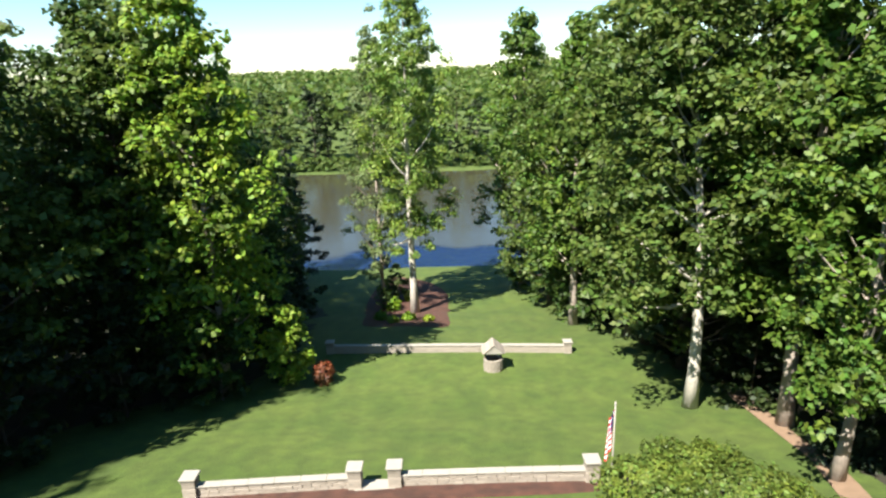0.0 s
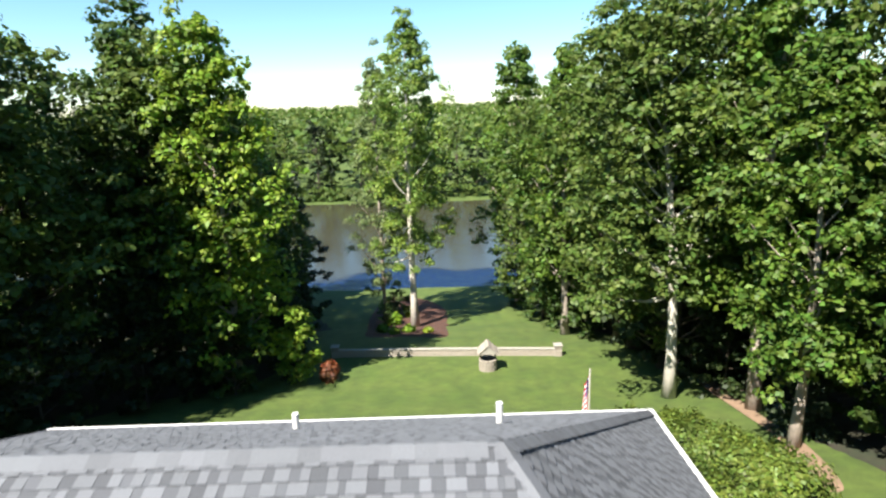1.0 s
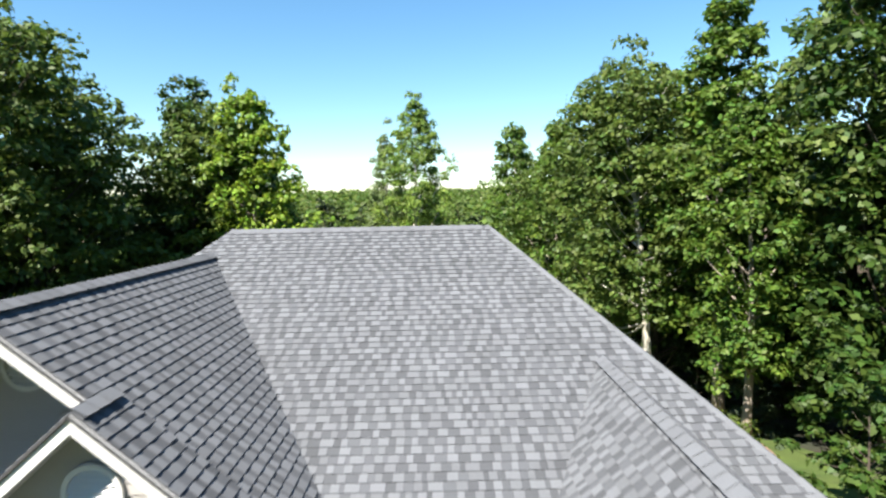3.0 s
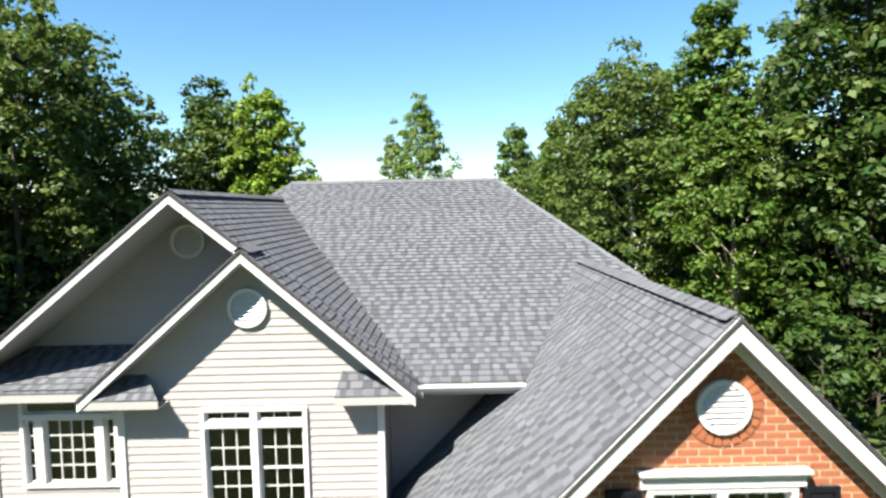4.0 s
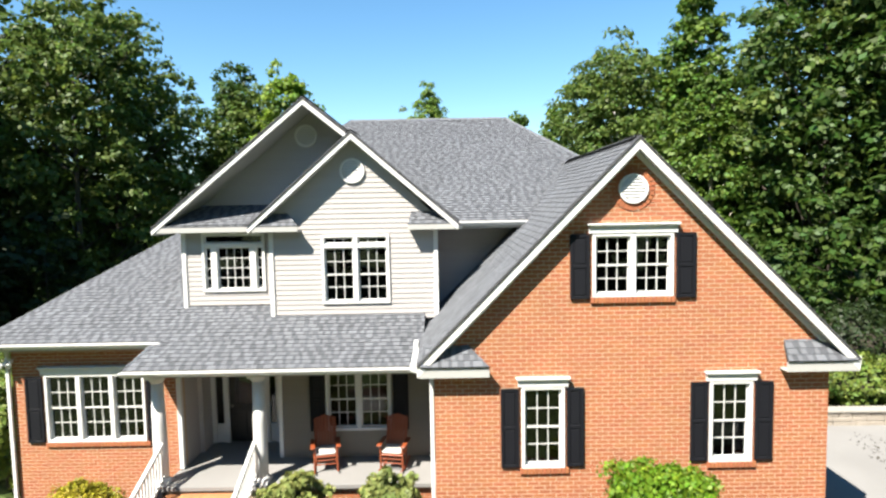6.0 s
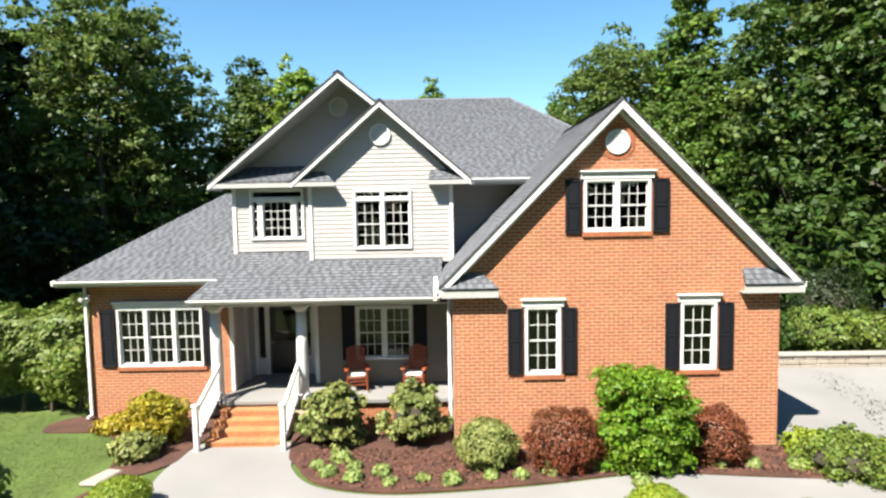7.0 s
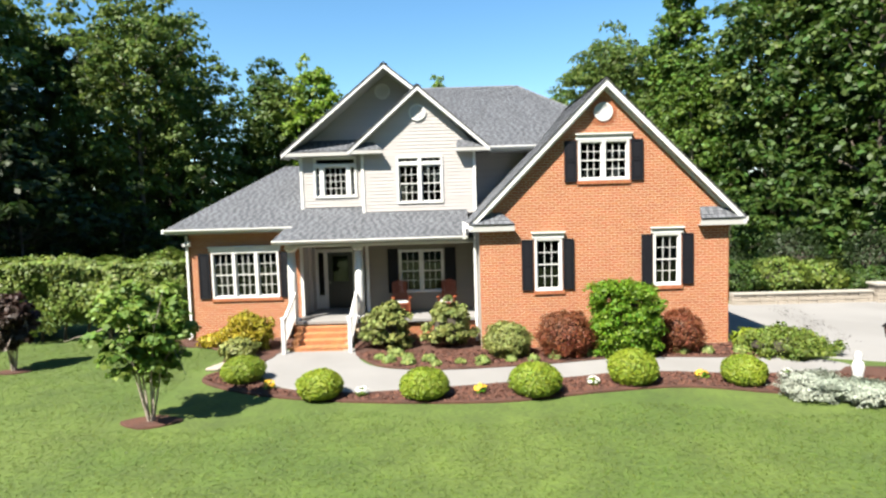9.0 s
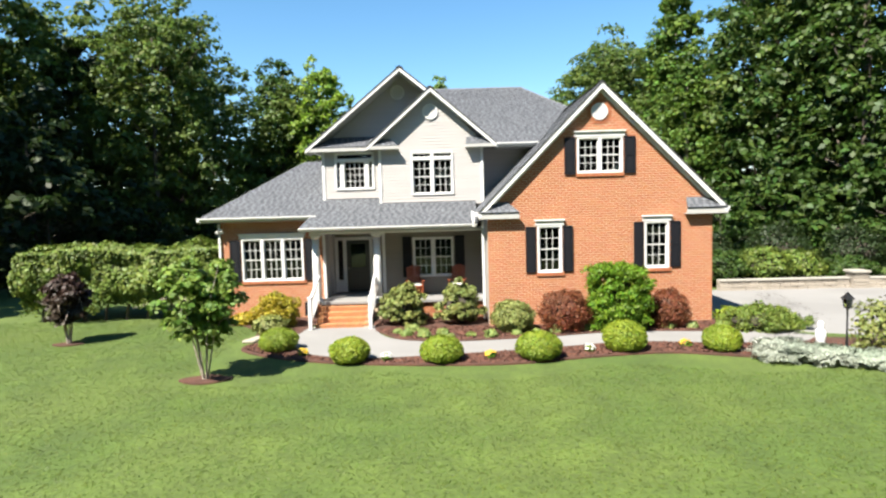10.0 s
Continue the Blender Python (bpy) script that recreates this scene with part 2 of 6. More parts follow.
def cells(outline, holes, x0, x1, y0, y1):
    """The pieces of a rectangle that lie in a convex outline and outside the holes (x0, x1, z0, z1)."""
    cuts = sorted({y0, y1, *(min(max(v, y0), y1) for h in holes for v in h[2:])})
    for a, b in zip(cuts, cuts[1:]):
        if b - a < 1e-4:
            continue
        mid = (a + b) / 2
        spans = [(x0, x1)]
        for h in holes:
            if h[2] < mid < h[3]:
                spans = [s for u, w in spans for s in ((u, min(w, h[0])), (max(u, h[1]), w)) if s[1] - s[0] > 1e-4]
        for u, w in spans:
            p = clip_box(outline, u, w, a, b)
            if p:
                yield p


def rectangle(x0, x1, z0, z1):
    return [(x0, z0), (x1, z0), (x1, z1), (x0, z1)]


# ---- ground ----
PROFILE = [(-500, 0), (2, 0), (8, -1.6), (20, -4.6), (30, -7), (36, -8), (43, -8.6), (53, -11), (62, -13), (74, -14), (84, -14.7), (92, -16.5), (180, -16.5), (188, -14.3), (205, -12), (320, -6), (520, 4), (900, 13), (1800, 16)]


def ground_z(x, y):
    z = float(np.interp(y, [p[0] for p in PROFILE], [p[1] for p in PROFILE]))
    if y > 4:
        z += 0.25 * noise.noise((x * 0.07, y * 0.07, 0)) * min(1, (y - 4) / 12)
    return z


def build_ground():
    m = Mesh()
    xs = sorted({*range(-60, 61, 2), *range(-700, 701, 40)})
    ys = sorted({*range(-60, 100, 2), *range(-400, 1800, 40), 84, 188, 205})
    for y in ys:
        for x in xs:
            m.v.append((x, y, ground_z(x, y)))
    c = len(xs)
    for j in range(len(ys) - 1):
        for i in range(c - 1):
            k = j * c + i
            m.f.append((k, k + 1, k + c + 1, k + c))
    g = part("ground", m, LAWN, normals=False, smooth=True)
    tagged(g, "sloping mown green lawn running down to the lake", "ground", kind="structure")
    return g


def lawn_lanes(m):
    """Faint arcs left by the mower, a lighter and a darker nap of grass."""
    n, l = m.node_tree.nodes, m.node_tree.links
    b = n["Principled BSDF"]
    geo = next(k for k in n if k.type == "NEW_GEOMETRY")
    wave, mx, ramp = (n.new("ShaderNode" + k) for k in ("TexWave", "HueSaturation", "MapRange"))
    wave.inputs["Scale"].default_value = 0.16
    wave.inputs["Distortion"].default_value = 9.0
    wave.inputs["Detail"].default_value = 3.0
    wave.inputs["Detail Scale"].default_value = 0.6
    l.new(geo.outputs["Position"], wave.inputs["Vector"])
    ramp.inputs["To Min"].default_value, ramp.inputs["To Max"].default_value = 0.95, 1.05
    l.new(wave.outputs["Fac"], ramp.inputs["Value"])
    l.new(ramp.outputs["Result"], mx.inputs["Value"])
    l.new(b.inputs["Base Color"].links[0].from_socket, mx.inputs["Color"])
    l.new(mx.outputs["Color"], b.inputs["Base Color"])


lawn_lanes(LAWN)
ground = build_ground()


def sheet(name, outline, z, material, label, category, thick=0.06, kind="structure", follow=False, inner=0):
    """A flat patch with rounded outline on the ground."""
    m = Mesh()
    if follow:
        pts = outline
        cx, cy = sum(p[0] for p in pts) / len(pts), sum(p[1] for p in pts) / len(pts)
        rings = 6
        for r in range(rings + 1):
            s = 1 - r / rings
            for p in pts:
                x, y = cx + (p[0] - cx) * s, cy + (p[1] - cy) * s
                m.v.append((x, y, ground_z(x, y) + (z if r else -0.03)))
        c = len(pts)
        for r in range(rings):
            for i in range(c):
                j = (i + 1) % c
                m.f.append((r * c + i, r * c + j, (r + 1) * c + j, (r + 1) * c + i))
        ob = part(name, m, material, smooth=True)
    else:
        m.prism([(x, y, z - thick) for x, y in outline], (0, 0, thick))
        ob = part(name, m, material, bevel=0.012)
    return tagged(ob, label, category, kind=kind)


def smooth_loop(pts, steps=6):
    """A closed smooth line through a few corner points."""
    out = []
    c = len(pts)
    for i in range(c):
        p0, p1, p2, p3 = (Vector((*pts[(i + k) % c], 0)) for k in (-1, 0, 1, 2))
        for s in range(steps):
            t = s / steps
            q = 0.5 * ((2 * p1) + (p2 - p0) * t + (2 * p0 - 5 * p1 + 4 * p2 - p3) * t * t + (3 * p1 - p0 - 3 * p2 + p3) * t ** 3)
            out.append((q.x, q.y))
    return out


# concrete walk from the steps round to the driveway, and the driveway
sheet("walkway", smooth_loop([(-7.4, -11.4), (-5.1, -11.4), (-4.95, -12.6), (-4.2, -13.6), (-2.6, -14.0), (0.0, -13.75), (2.5, -13.3), (4.6, -13.5), (7.2, -13.9), (7.4, -15.0), (4.6, -14.9), (2.4, -14.55), (0.2, -14.95), (-2.6, -15.4), (-5.0, -15.6), (-6.6, -15.0), (-7.5, -13.6), (-7.6, -12.4)]), 0.035, CONCRETE, "pale curved concrete walk between mulch beds", "walkway", 0.1)
sheet("driveway", smooth_loop([(5.9, -12.1), (5.85, -6), (5.85, -5.5), (10, -5.55), (14.5, -5.6), (24, -7.0), (26, -9), (26, -17), (14, -16.6), (9.5, -14.6), (7.3, -13.6)], 4), 0.02, CONCRETE, "sunlit pale concrete driveway beside the brick wing", "driveway", 0.08)
sheet("front_flower_bed", smooth_loop([(-5.15, -12.0), (-5.2, -10.2), (-3.2, -10.1), (-1.3, -10.1), (-1.2, -11.0), (-1.0, -11.8), (2.0, -11.8), (5.6, -11.8), (6.2, -12.1), (7.1, -12.9), (7.0, -13.75), (4.6, -13.42), (2.5, -13.22), (0.0, -13.65), (-2.6, -13.9), (-4.15, -13.5), (-4.85, -12.6)]), 0.05, MULCH, "red-brown bark mulch bed along the brick wall", "flower bed", 0.1)
sheet("lawn_edge_bed", smooth_loop([(-7.7, -13.7), (-8.6, -13.6), (-8.7, -14.4), (-7.4, -15.4), (-5.6, -16.1), (-3.2, -16.5), (-1.0, -16.55), (1.0, -16.1), (3.0, -15.9), (4.8, -16.5), (7.4, -17.4), (9.3, -17.2), (9.2, -15.3), (7.6, -14.7), (6.8, -15.1), (4.6, -15.0), (2.4, -14.62), (0.2, -15.02), (-2.6, -15.48), (-5.0, -15.68), (-6.7, -15.05), (-7.5, -14.0)]), 0.05, MULCH, "dark red mulch bed with a curved lawn edge", "flower bed", 0.1)
sheet("corner_flower_bed", smooth_loop([(-11.3, -9.4), (-7.6, -9.4), (-7.5, -11.9), (-7.7, -12.6), (-8.6, -13.2), (-9.2, -11.6), (-10.2, -10.6), (-11.8, -10.4)]), 0.045, MULCH, "mulch bed under the front window", "flower bed", 0.1)
sheet("tree_ring", smooth_loop([(-9.25, -17.2), (-8.6, -16.85), (-7.95, -17.2), (-8.6, -17.6)]), 0.04, MULCH, "round mulch ring under a young tree", "flower bed", 0.08)
sheet("tree_bed", smooth_loop([(-8.2, 53.2), (-3.5, 52.4), (0.85, 51.8), (1.0, 60), (0.95, 70), (-2.6, 77), (-8.0, 79), (-9.6, 68), (-9.0, 60)]), 0.06, MULCH, "red mulch bed round the lakeside tree", "flower bed", follow=True)
sheet("wall_bed", smooth_loop([(-12.2, 19.6), (-11.6, 18.4), (-4, 18.5), (6, 18.6), (7.4, 19.2), (6.8, 20.2), (-4, 20.4), (-11.5, 20.5)]), 0.05, MULCH, "mulch strip in front of the low stone wall", "flower bed", follow=True)
sheet("dirt_path", smooth_loop([(19.0, 33.8), (20.2, 33.4), (19.3, 25), (18.9, 20.5), (17.6, 16), (16.4, 13.5), (15.6, 14), (17.2, 17.5), (18.0, 21), (18.4, 25.2)]), 0.045, DIRT, "tan bare dirt path along the wood", "path", follow=True)
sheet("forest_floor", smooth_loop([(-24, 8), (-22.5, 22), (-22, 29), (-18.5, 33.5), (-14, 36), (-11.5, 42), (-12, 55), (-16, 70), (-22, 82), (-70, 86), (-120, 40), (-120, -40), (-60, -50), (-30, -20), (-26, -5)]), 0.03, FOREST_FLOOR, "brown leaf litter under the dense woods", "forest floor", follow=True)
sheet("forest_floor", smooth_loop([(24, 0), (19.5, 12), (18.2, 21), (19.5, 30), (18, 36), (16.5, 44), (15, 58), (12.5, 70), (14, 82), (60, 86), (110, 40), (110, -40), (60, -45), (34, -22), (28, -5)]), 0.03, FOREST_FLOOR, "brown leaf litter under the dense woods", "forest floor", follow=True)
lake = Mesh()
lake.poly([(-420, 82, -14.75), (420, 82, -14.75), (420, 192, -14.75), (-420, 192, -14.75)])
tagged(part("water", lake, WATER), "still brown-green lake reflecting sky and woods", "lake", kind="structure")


# ---- house ----
house = thing("house", (0, -4, 0), "two-storey brick and pale-sided house with grey shingle roofs", "house")
HOUSE_SHIFT = Vector((0, 4, 0))


def hpart(name, m, material, parent=house, label="", **kw):
    """A part of the house, built in world places."""
    m.v = [tuple(Vector(p) + HOUSE_SHIFT) for p in m.v]
    return part(name, m, material, parent, label, **kw)


def wall_solid(name, outline, holes, y, thick, material, label=""):
    """A wall slab with real openings."""
    bm = bmesh.new()
    for loop in (outline, *(rectangle(*h) for h in holes)):
        vs = [bm.verts.new((p[0], y + HOUSE_SHIFT.y, p[1])) for p in loop]
        for p, q in zip(vs, vs[1:] + vs[:1]):
            bm.edges.new((p, q))
    bmesh.ops.triangle_fill(bm, use_beauty=True, use_dissolve=False, edges=bm.edges[:])
    out = bmesh.ops.extrude_face_region(bm, geom=bm.faces[:])
    bmesh.ops.translate(bm, vec=(0, thick, 0), verts=[v for v in out["geom"] if isinstance(v, bmesh.types.BMVert)])
    bmesh.ops.recalc_face_normals(bm, faces=bm.faces)
    me = bpy.data.meshes.new(name)
    bm.to_mesh(me)
    bm.free()
    me.materials.append(material)
    ob = new(name, me)
    ob.parent = house
    return tagged(ob, label)


def brick_face(wall, outline, holes, y, singles=None, proud=0.004):
    """Running bond on the front of a wall; those in the stretch singles are objects of their own."""
    course, length, joint = 0.0775, 0.213, 0.0165
    m = Mesh()
    one = Mesh()
    one.prism([(0, 0, 0), (length - joint, 0, 0), (length - joint, 0, course - joint), (0, 0, course - joint)], (0, -proud, 0), back=False)
    one_data = one.data("brick", BRICK_PIECE)
    x0, x1 = min(p[0] for p in outline), max(p[0] for p in outline)
    z0, z1 = min(p[1] for p in outline), max(p[1] for p in outline)
    made = 0
    for r in range(int((z1 - z0) / course) + 1):
        z = z0 + r * course
        x = x0 - (length / 2 if r % 2 else 0)
        while x < x1:
            a, b = x, x + length - joint
            whole = list(cells(outline, holes, a, b, z, z + course - joint))
            full = len(whole) == 1 and abs(area(whole[0]) - (length - joint) * (course - joint)) < 1e-6
            if full and singles and singles[0] < a and b < singles[1] and singles[2] < z < singles[3] and made < 300:
                ob = new("brick", one_data)
                ob.parent = wall
                ob.location = Vector((a, y, z)) + HOUSE_SHIFT
                made += 1
            else:
                for p in whole:
                    m.prism([(u, y, w) for u, w in p], (0, -proud * (0.85 + 0.3 * random.random()), 0), back=False)
            x += length
    ob = hpart("brickwork", m, BRICK, wall)
    tagged(ob, kind="stuff")


def lap_siding(wall, outline, holes, y, lap=0.115, material=None):
    """Each course of vinyl siding is a board with a thicker lower edge."""
    z0, z1 = min(p[1] for p in outline), max(p[1] for p in outline)
    x0, x1 = min(p[0] for p in outline), max(p[0] for p in outline)
    z = z0
    while z < z1:
        for p in cells(outline, holes, x0, x1, z, min(z + lap, z1)):
            m = Mesh()
            k, c = 0, len(p)
            m.v += [(u, y, w) for u, w in p] + [(u, y - 0.004 - 0.014 * (1 - (w - z) / lap), w) for u, w in p]
            m.f.append(tuple(range(k + c, k + 2 * c)))
            for i in range(c):
                j = (i + 1) % c
                m.f.append((k + i, k + j, k + c + j, k + c + i))
            hpart("siding_board", m, material or SIDING, wall)
        z += lap


# ---- roofs ----
shingle_mesh = Mesh()
dark_shingle_mesh = Mesh()
deck_mesh = Mesh()
single_shingles = []


def roof_face(p0, p1, up, corners, singles=False, thick=0.09):
    """A roof plane: p0 to p1 along its eave, up a point above it; corners as plan points. Lays a deck and courses of shingles."""
    p0, p1, up = Vector(p0), Vector(p1), Vector(up)
    u = (p1 - p0).normalized()
    v = (up - p0) - u * (up - p0).dot(u)
    v.normalize()
    n = u.cross(v)
    if n.z < 0:
        n = -n

    def lift(x, y):
        return Vector((x, y, (n.dot(p0) - n.x * x - n.y * y) / n.z))

    pts = [lift(*c) for c in corners]
    deck_mesh.prism([p - n * thick for p in pts], n * thick)
    flat = [((p - p0).dot(u), (p - p0).dot(v)) for p in pts]
    s = sum(a[0] * b[1] - b[0] * a[1] for a, b in zip(flat, flat[1:] + flat[:1]))
    if s < 0:
        flat.reverse()
    a0, a1 = min(f[0] for f in flat), max(f[0] for f in flat)
    b0, b1 = min(f[1] for f in flat), max(f[1] for f in flat)
    expo = 0.13
    rows = int((b1 - b0) / expo) + 1
    rng = random.Random(int(abs(p0.x * 31 + p0.y * 17) * 100))
    for r in range(rows):
        w = b0 + r * expo
        x = a0 - rng.random() * 0.3
        dark = rng.random() < 0.5
        while x < a1:
            dark = not dark
            wide = rng.choice((0.06, 0.09, 0.12, 0.15)) if dark else rng.choice((0.08, 0.1, 0.13, 0.17))
            q = clip_box(flat, x, x + wide - 0.0015, w, w + expo + 0.012)
            if q:
                high = 0.01 if dark else 0.017
                low = [p0 + u * f[0] + v * f[1] + n * 0.003 for f in q]
                top = [p0 + u * f[0] + v * f[1] + n * (0.006 + high * max(0, 1 - (f[1] - w) / expo)) for f in q]
                if singles and len(q) == 4 and len(single_shingles) < 300 and singles[0] < x < singles[1] and singles[2] < w < singles[3]:
                    single_shingles.append((low, top, dark))
                else:
                    tabs = dark_shingle_mesh if dark else shingle_mesh
                    k, c = len(tabs.v), len(q)
                    tabs.v += [tuple(p) for p in low + top]
                    tabs.f.append(tuple(range(k + c, k + 2 * c)))
                    for i in range(c):
                        j = (i + 1) % c
                        tabs.f.append((k + i, k + j, k + c + j, k + c + i))
            x += wide


RX, RY, RZ = 0.92, -2.52, 9.48
LX = -4.23
EZ = 6.24
EF, EB, EL, ER = -9.08, 3.88, -7.67, 4.58
WX, WZ, WF = 2.24, 7.75, -12.2
WL, WR, WEZ = -1.72, 6.2, 3.75
WS = (WZ - WEZ) / (WX - WL)
# main hip roof
roof_face((EL, EF, EZ), (ER, EF, EZ), (0, RY, RZ), [(EL, EF), (ER, EF), (RX, RY), (LX, RY)], singles=(4.0, 9.5, 5.2, 6.6))
roof_face((EL, EB, EZ), (ER, EB, EZ), (0, RY, RZ), [(EL, EB), (ER, EB), (RX, RY), (LX, RY)])
roof_face((ER, EF, EZ), (ER, EB, EZ), (RX, RY, RZ), [(ER, EF), (ER, EB), (RX, RY)])
roof_face((EL, EF, EZ), (EL, EB, EZ), (LX, RY, RZ), [(EL, EF), (EL, EB), (LX, RY)])
# brick wing
VY = RY - (RZ - WZ) / ((RZ - EZ) / (RY - EF))
VXL, VXR = WX - (WZ - EZ) / WS, WX + (WZ - EZ) / WS
roof_face((WL, WF, WEZ), (WL, -8.7, WEZ), (WX, WF, WZ), [(WX, WF), (WX, VY), (VXL, EF), (VXL, WF)])
roof_face((WL, WF, WEZ), (WL, -8.7, WEZ), (WX, WF, WZ), [(VXL, WF), (VXL, -7.98), (WL, -7.98), (WL, WF)])
roof_face((WR, WF, WEZ), (WR, -2.5, WEZ), (WX, WF, WZ), [(WX, WF), (VXR, WF), (VXR, EF), (WX, VY)])
roof_face((WR, WF, WEZ), (WR, -2.5, WEZ), (WX, WF, WZ), [(VXR, WF), (WR, WF), (WR, -2.5), (VXR, -2.5)])
# rear and front upper gables
BX, BZ, BF, BL, BR, BEZ = -4.31, 9.09, -9.12, -7.85, -0.77, 6.21
CX, CZ, CF, CL, CR, CEZ = -3.2, 8.27, -9.5, -5.54, -0.86, 6.23
BY = RY - (RZ - BZ) / ((RZ - EZ) / (RY - EF))
roof_face((BR, BF, BEZ), (BR, BY, BEZ), (BX, BF, BZ), [(BX, BF), (BX, BY), (BR, BF)])
roof_face((BL, BF, BEZ), (BL, BY, BEZ), (BX, BF, BZ), [(BX, BF), (BX, BY), (BL, BF)])
roof_face((CR, CF, CEZ), (CR, -8.8, CEZ), (CX, CF, CZ), [(CX, CF), (CX, -8.85), (CR, -8.85), (CR, CF)])
roof_face((CL, CF, CEZ), (CL, -8.8, CEZ), (CX, CF, CZ), [(CX, CF), (CX, -8.85), (CL, -8.85), (CL, CF)])
# lower roof over the front room and the porch
LEZ, LEY, LEX = 3.77, -9.94, -11.54
low_up = (0, LEY + 4, LEZ + 4 * 0.48)
HX, HY = LEX + 4.7 * 0.585, LEY + 4.7
roof_face((LEX, LEY, LEZ), (0, LEY, LEZ), low_up, [(LEX, LEY), (-7.3, LEY), (-7.3, HY), (HX, HY)])
roof_face((LEX, LEY, LEZ), (0, LEY, LEZ), low_up, [(-7.3, LEY), (-1.66, LEY), (-1.66, -8.75), (-7.3, -8.75)])
roof_face((LEX, LEY, LEZ), (0, LEY, LEZ), low_up, [(-7.8, -10.8), (-1.66, -10.8), (-1.66, LEY), (-7.36, LEY)])
roof_face((LEX, LEY, LEZ), (LEX, 0, LEZ), (HX, HY, LEZ + 4.7 * 0.48), [(LEX, LEY), (HX, HY), (HX, 0.5), (LEX, 0.5)])
roof_face((HX, HY, LEZ + 4.7 * 0.48), (HX, 0.5, LEZ + 4.7 * 0.48), (-7.3, HY, LEZ + 4.7 * 0.48 + 0.06), [(HX, HY), (-7.3, HY), (-7.3, 0.5), (HX, 0.5)])
roof_face((-7.8, -10.8, 3.357), (-7.36, LEY, 3.77), (-7.0, -9.9, 3.83), [(-7.81, -10.79), (-7.37, LEY), (-7.55, LEY)])


def pent(x0, x1, y0, y1, z, rise):
    """Little roof over an eave return, closed at its ends by slopes."""
    e = min(rise * 1.1, (x1 - x0) / 3)
    roof_face((x0, y0, z), (x1, y0, z), ((x0 + x1) / 2, y1, z + rise), [(x0, y0), (x1, y0), (x1 - e, y1), (x0 + e * 0.2, y1)], thick=0.05)


pent(-7.8, -4.6, -9.14, -8.12, 6.2, 0.36)
pent(-5.5, -4.42, -9.52, -9.18, 6.2, 0.28)
pent(-1.98, -0.9, -9.52, -9.18, 6.2, 0.28)
pent(-1.66, -0.42, -12.26, -11.96, 3.72, 0.34)
pent(4.9, 6.16, -12.26, -11.96, 3.72, 0.34)

roof = hpart("roof", deck_mesh, ROOF_DECK, label="grey asphalt shingle roof with hips and gables")
sh = hpart("shingles", shingle_mesh, SHINGLE, roof)
tagged(sh, kind="stuff")
tagged(hpart("dark_shingles", dark_shingle_mesh, SHINGLE_DARK, roof), kind="stuff")


def cap_line(a, b, rise=0.02, step=0.2):
    """Ridge or hip cap of folded shingles."""
    a, b = Vector(a), Vector(b)
    d = (b - a).normalized()
    side = d.cross(Vector((0, 0, 1))).normalized()
    up = side.cross(d)
    m = Mesh()
    q = d * (step + 0.03)
    for s in (1, -1):
        w = side * s * 0.13 - up * 0.075
        m.poly([up * (rise + 0.02), q + up * (rise + 0.008), q + up * (rise + 0.008) + w, up * (rise + 0.02) + w])
    bit = m.data("cap_shingle", SHINGLE_PIECE)
    for i in range(int((b - a).length / step)):
        ob = new("cap_shingle", bit)
        ob.parent = roof
        ob.location = a + d * (i * step) + HOUSE_SHIFT


cap_line((LX, RY, RZ), (RX, RY, RZ))
cap_line((RX, RY, RZ), (ER, EF, EZ))
cap_line((RX, RY, RZ), (ER, EB, EZ))
cap_line((LX, RY, RZ), (EL, EB, EZ))
cap_line((WX, WF, WZ), (WX, VY, WZ))
cap_line((BX, BF, BZ), (BX, BY, BZ))
cap_line((CX, CF, CZ), (CX, -8.9, CZ))
cap_line((HX, HY, LEZ + 4.7 * 0.48), (LEX, LEY, LEZ), rise=0.0)


# ---- walls ----
WING_WINDOWS = [(0.177, 0.96, 1.74, 3.27), (3.62, 4.40, 1.80, 3.32)]
GABLE_WINDOW = (1.477, 2.929, 4.9, 6.05)
wing_outline = [(-1.42, 0), (5.8, 0), (5.8, WZ - 0.12 - (5.8 - WX) * WS), (WX, WZ - 0.12), (-1.42, WZ - 0.12 - (WX + 1.42) * WS)]
wing_holes = [*WING_WINDOWS, GABLE_WINDOW]
wing_wall = wall_solid("wing_wall", wing_outline, wing_holes, -11.98, 0.25, MORTAR, "red-orange brick gable wall with pale mortar")
LEFT_WINDOW = (-10.22, -7.98, 1.42, 2.98)
left_outline = rectangle(-10.95, -7.2, 0, 3.7)
left_wall = wall_solid("front_room_wall", left_outline, [LEFT_WINDOW], -9.55, 0.25, MORTAR, "red brick wall under the low eave")
CENTRE_WINDOW = (-3.97, -2.44, 4.41, 5.98)
centre_outline = [(-5.15, 4.05), (-1.35, 4.05), (-1.35, 6.35), (CX, CZ - 0.12), (-5.15, 6.4)]
centre_wall = wall_solid("centre_siding_wall", centre_outline, [CENTRE_WINDOW], -9.18, 0.2, SHEATH, "pale cream lap siding wall under a gable")
UPPER_LEFT_WINDOW = (-6.84, -5.38, 4.68, 6.06)
upper_outline = rectangle(-7.3, -5.0, 4.36, 6.12)
upper_wall = wall_solid("upper_siding_wall", upper_outline, [UPPER_LEFT_WINDOW], -8.8, 0.2, SHEATH, "pale cream lap siding under a wide eave")
gable_outline = [(-7.3, 6.12), (-1.0, 6.12), (-1.0, 6.3), (BX, BZ - 0.12), (-7.3, 6.55)]
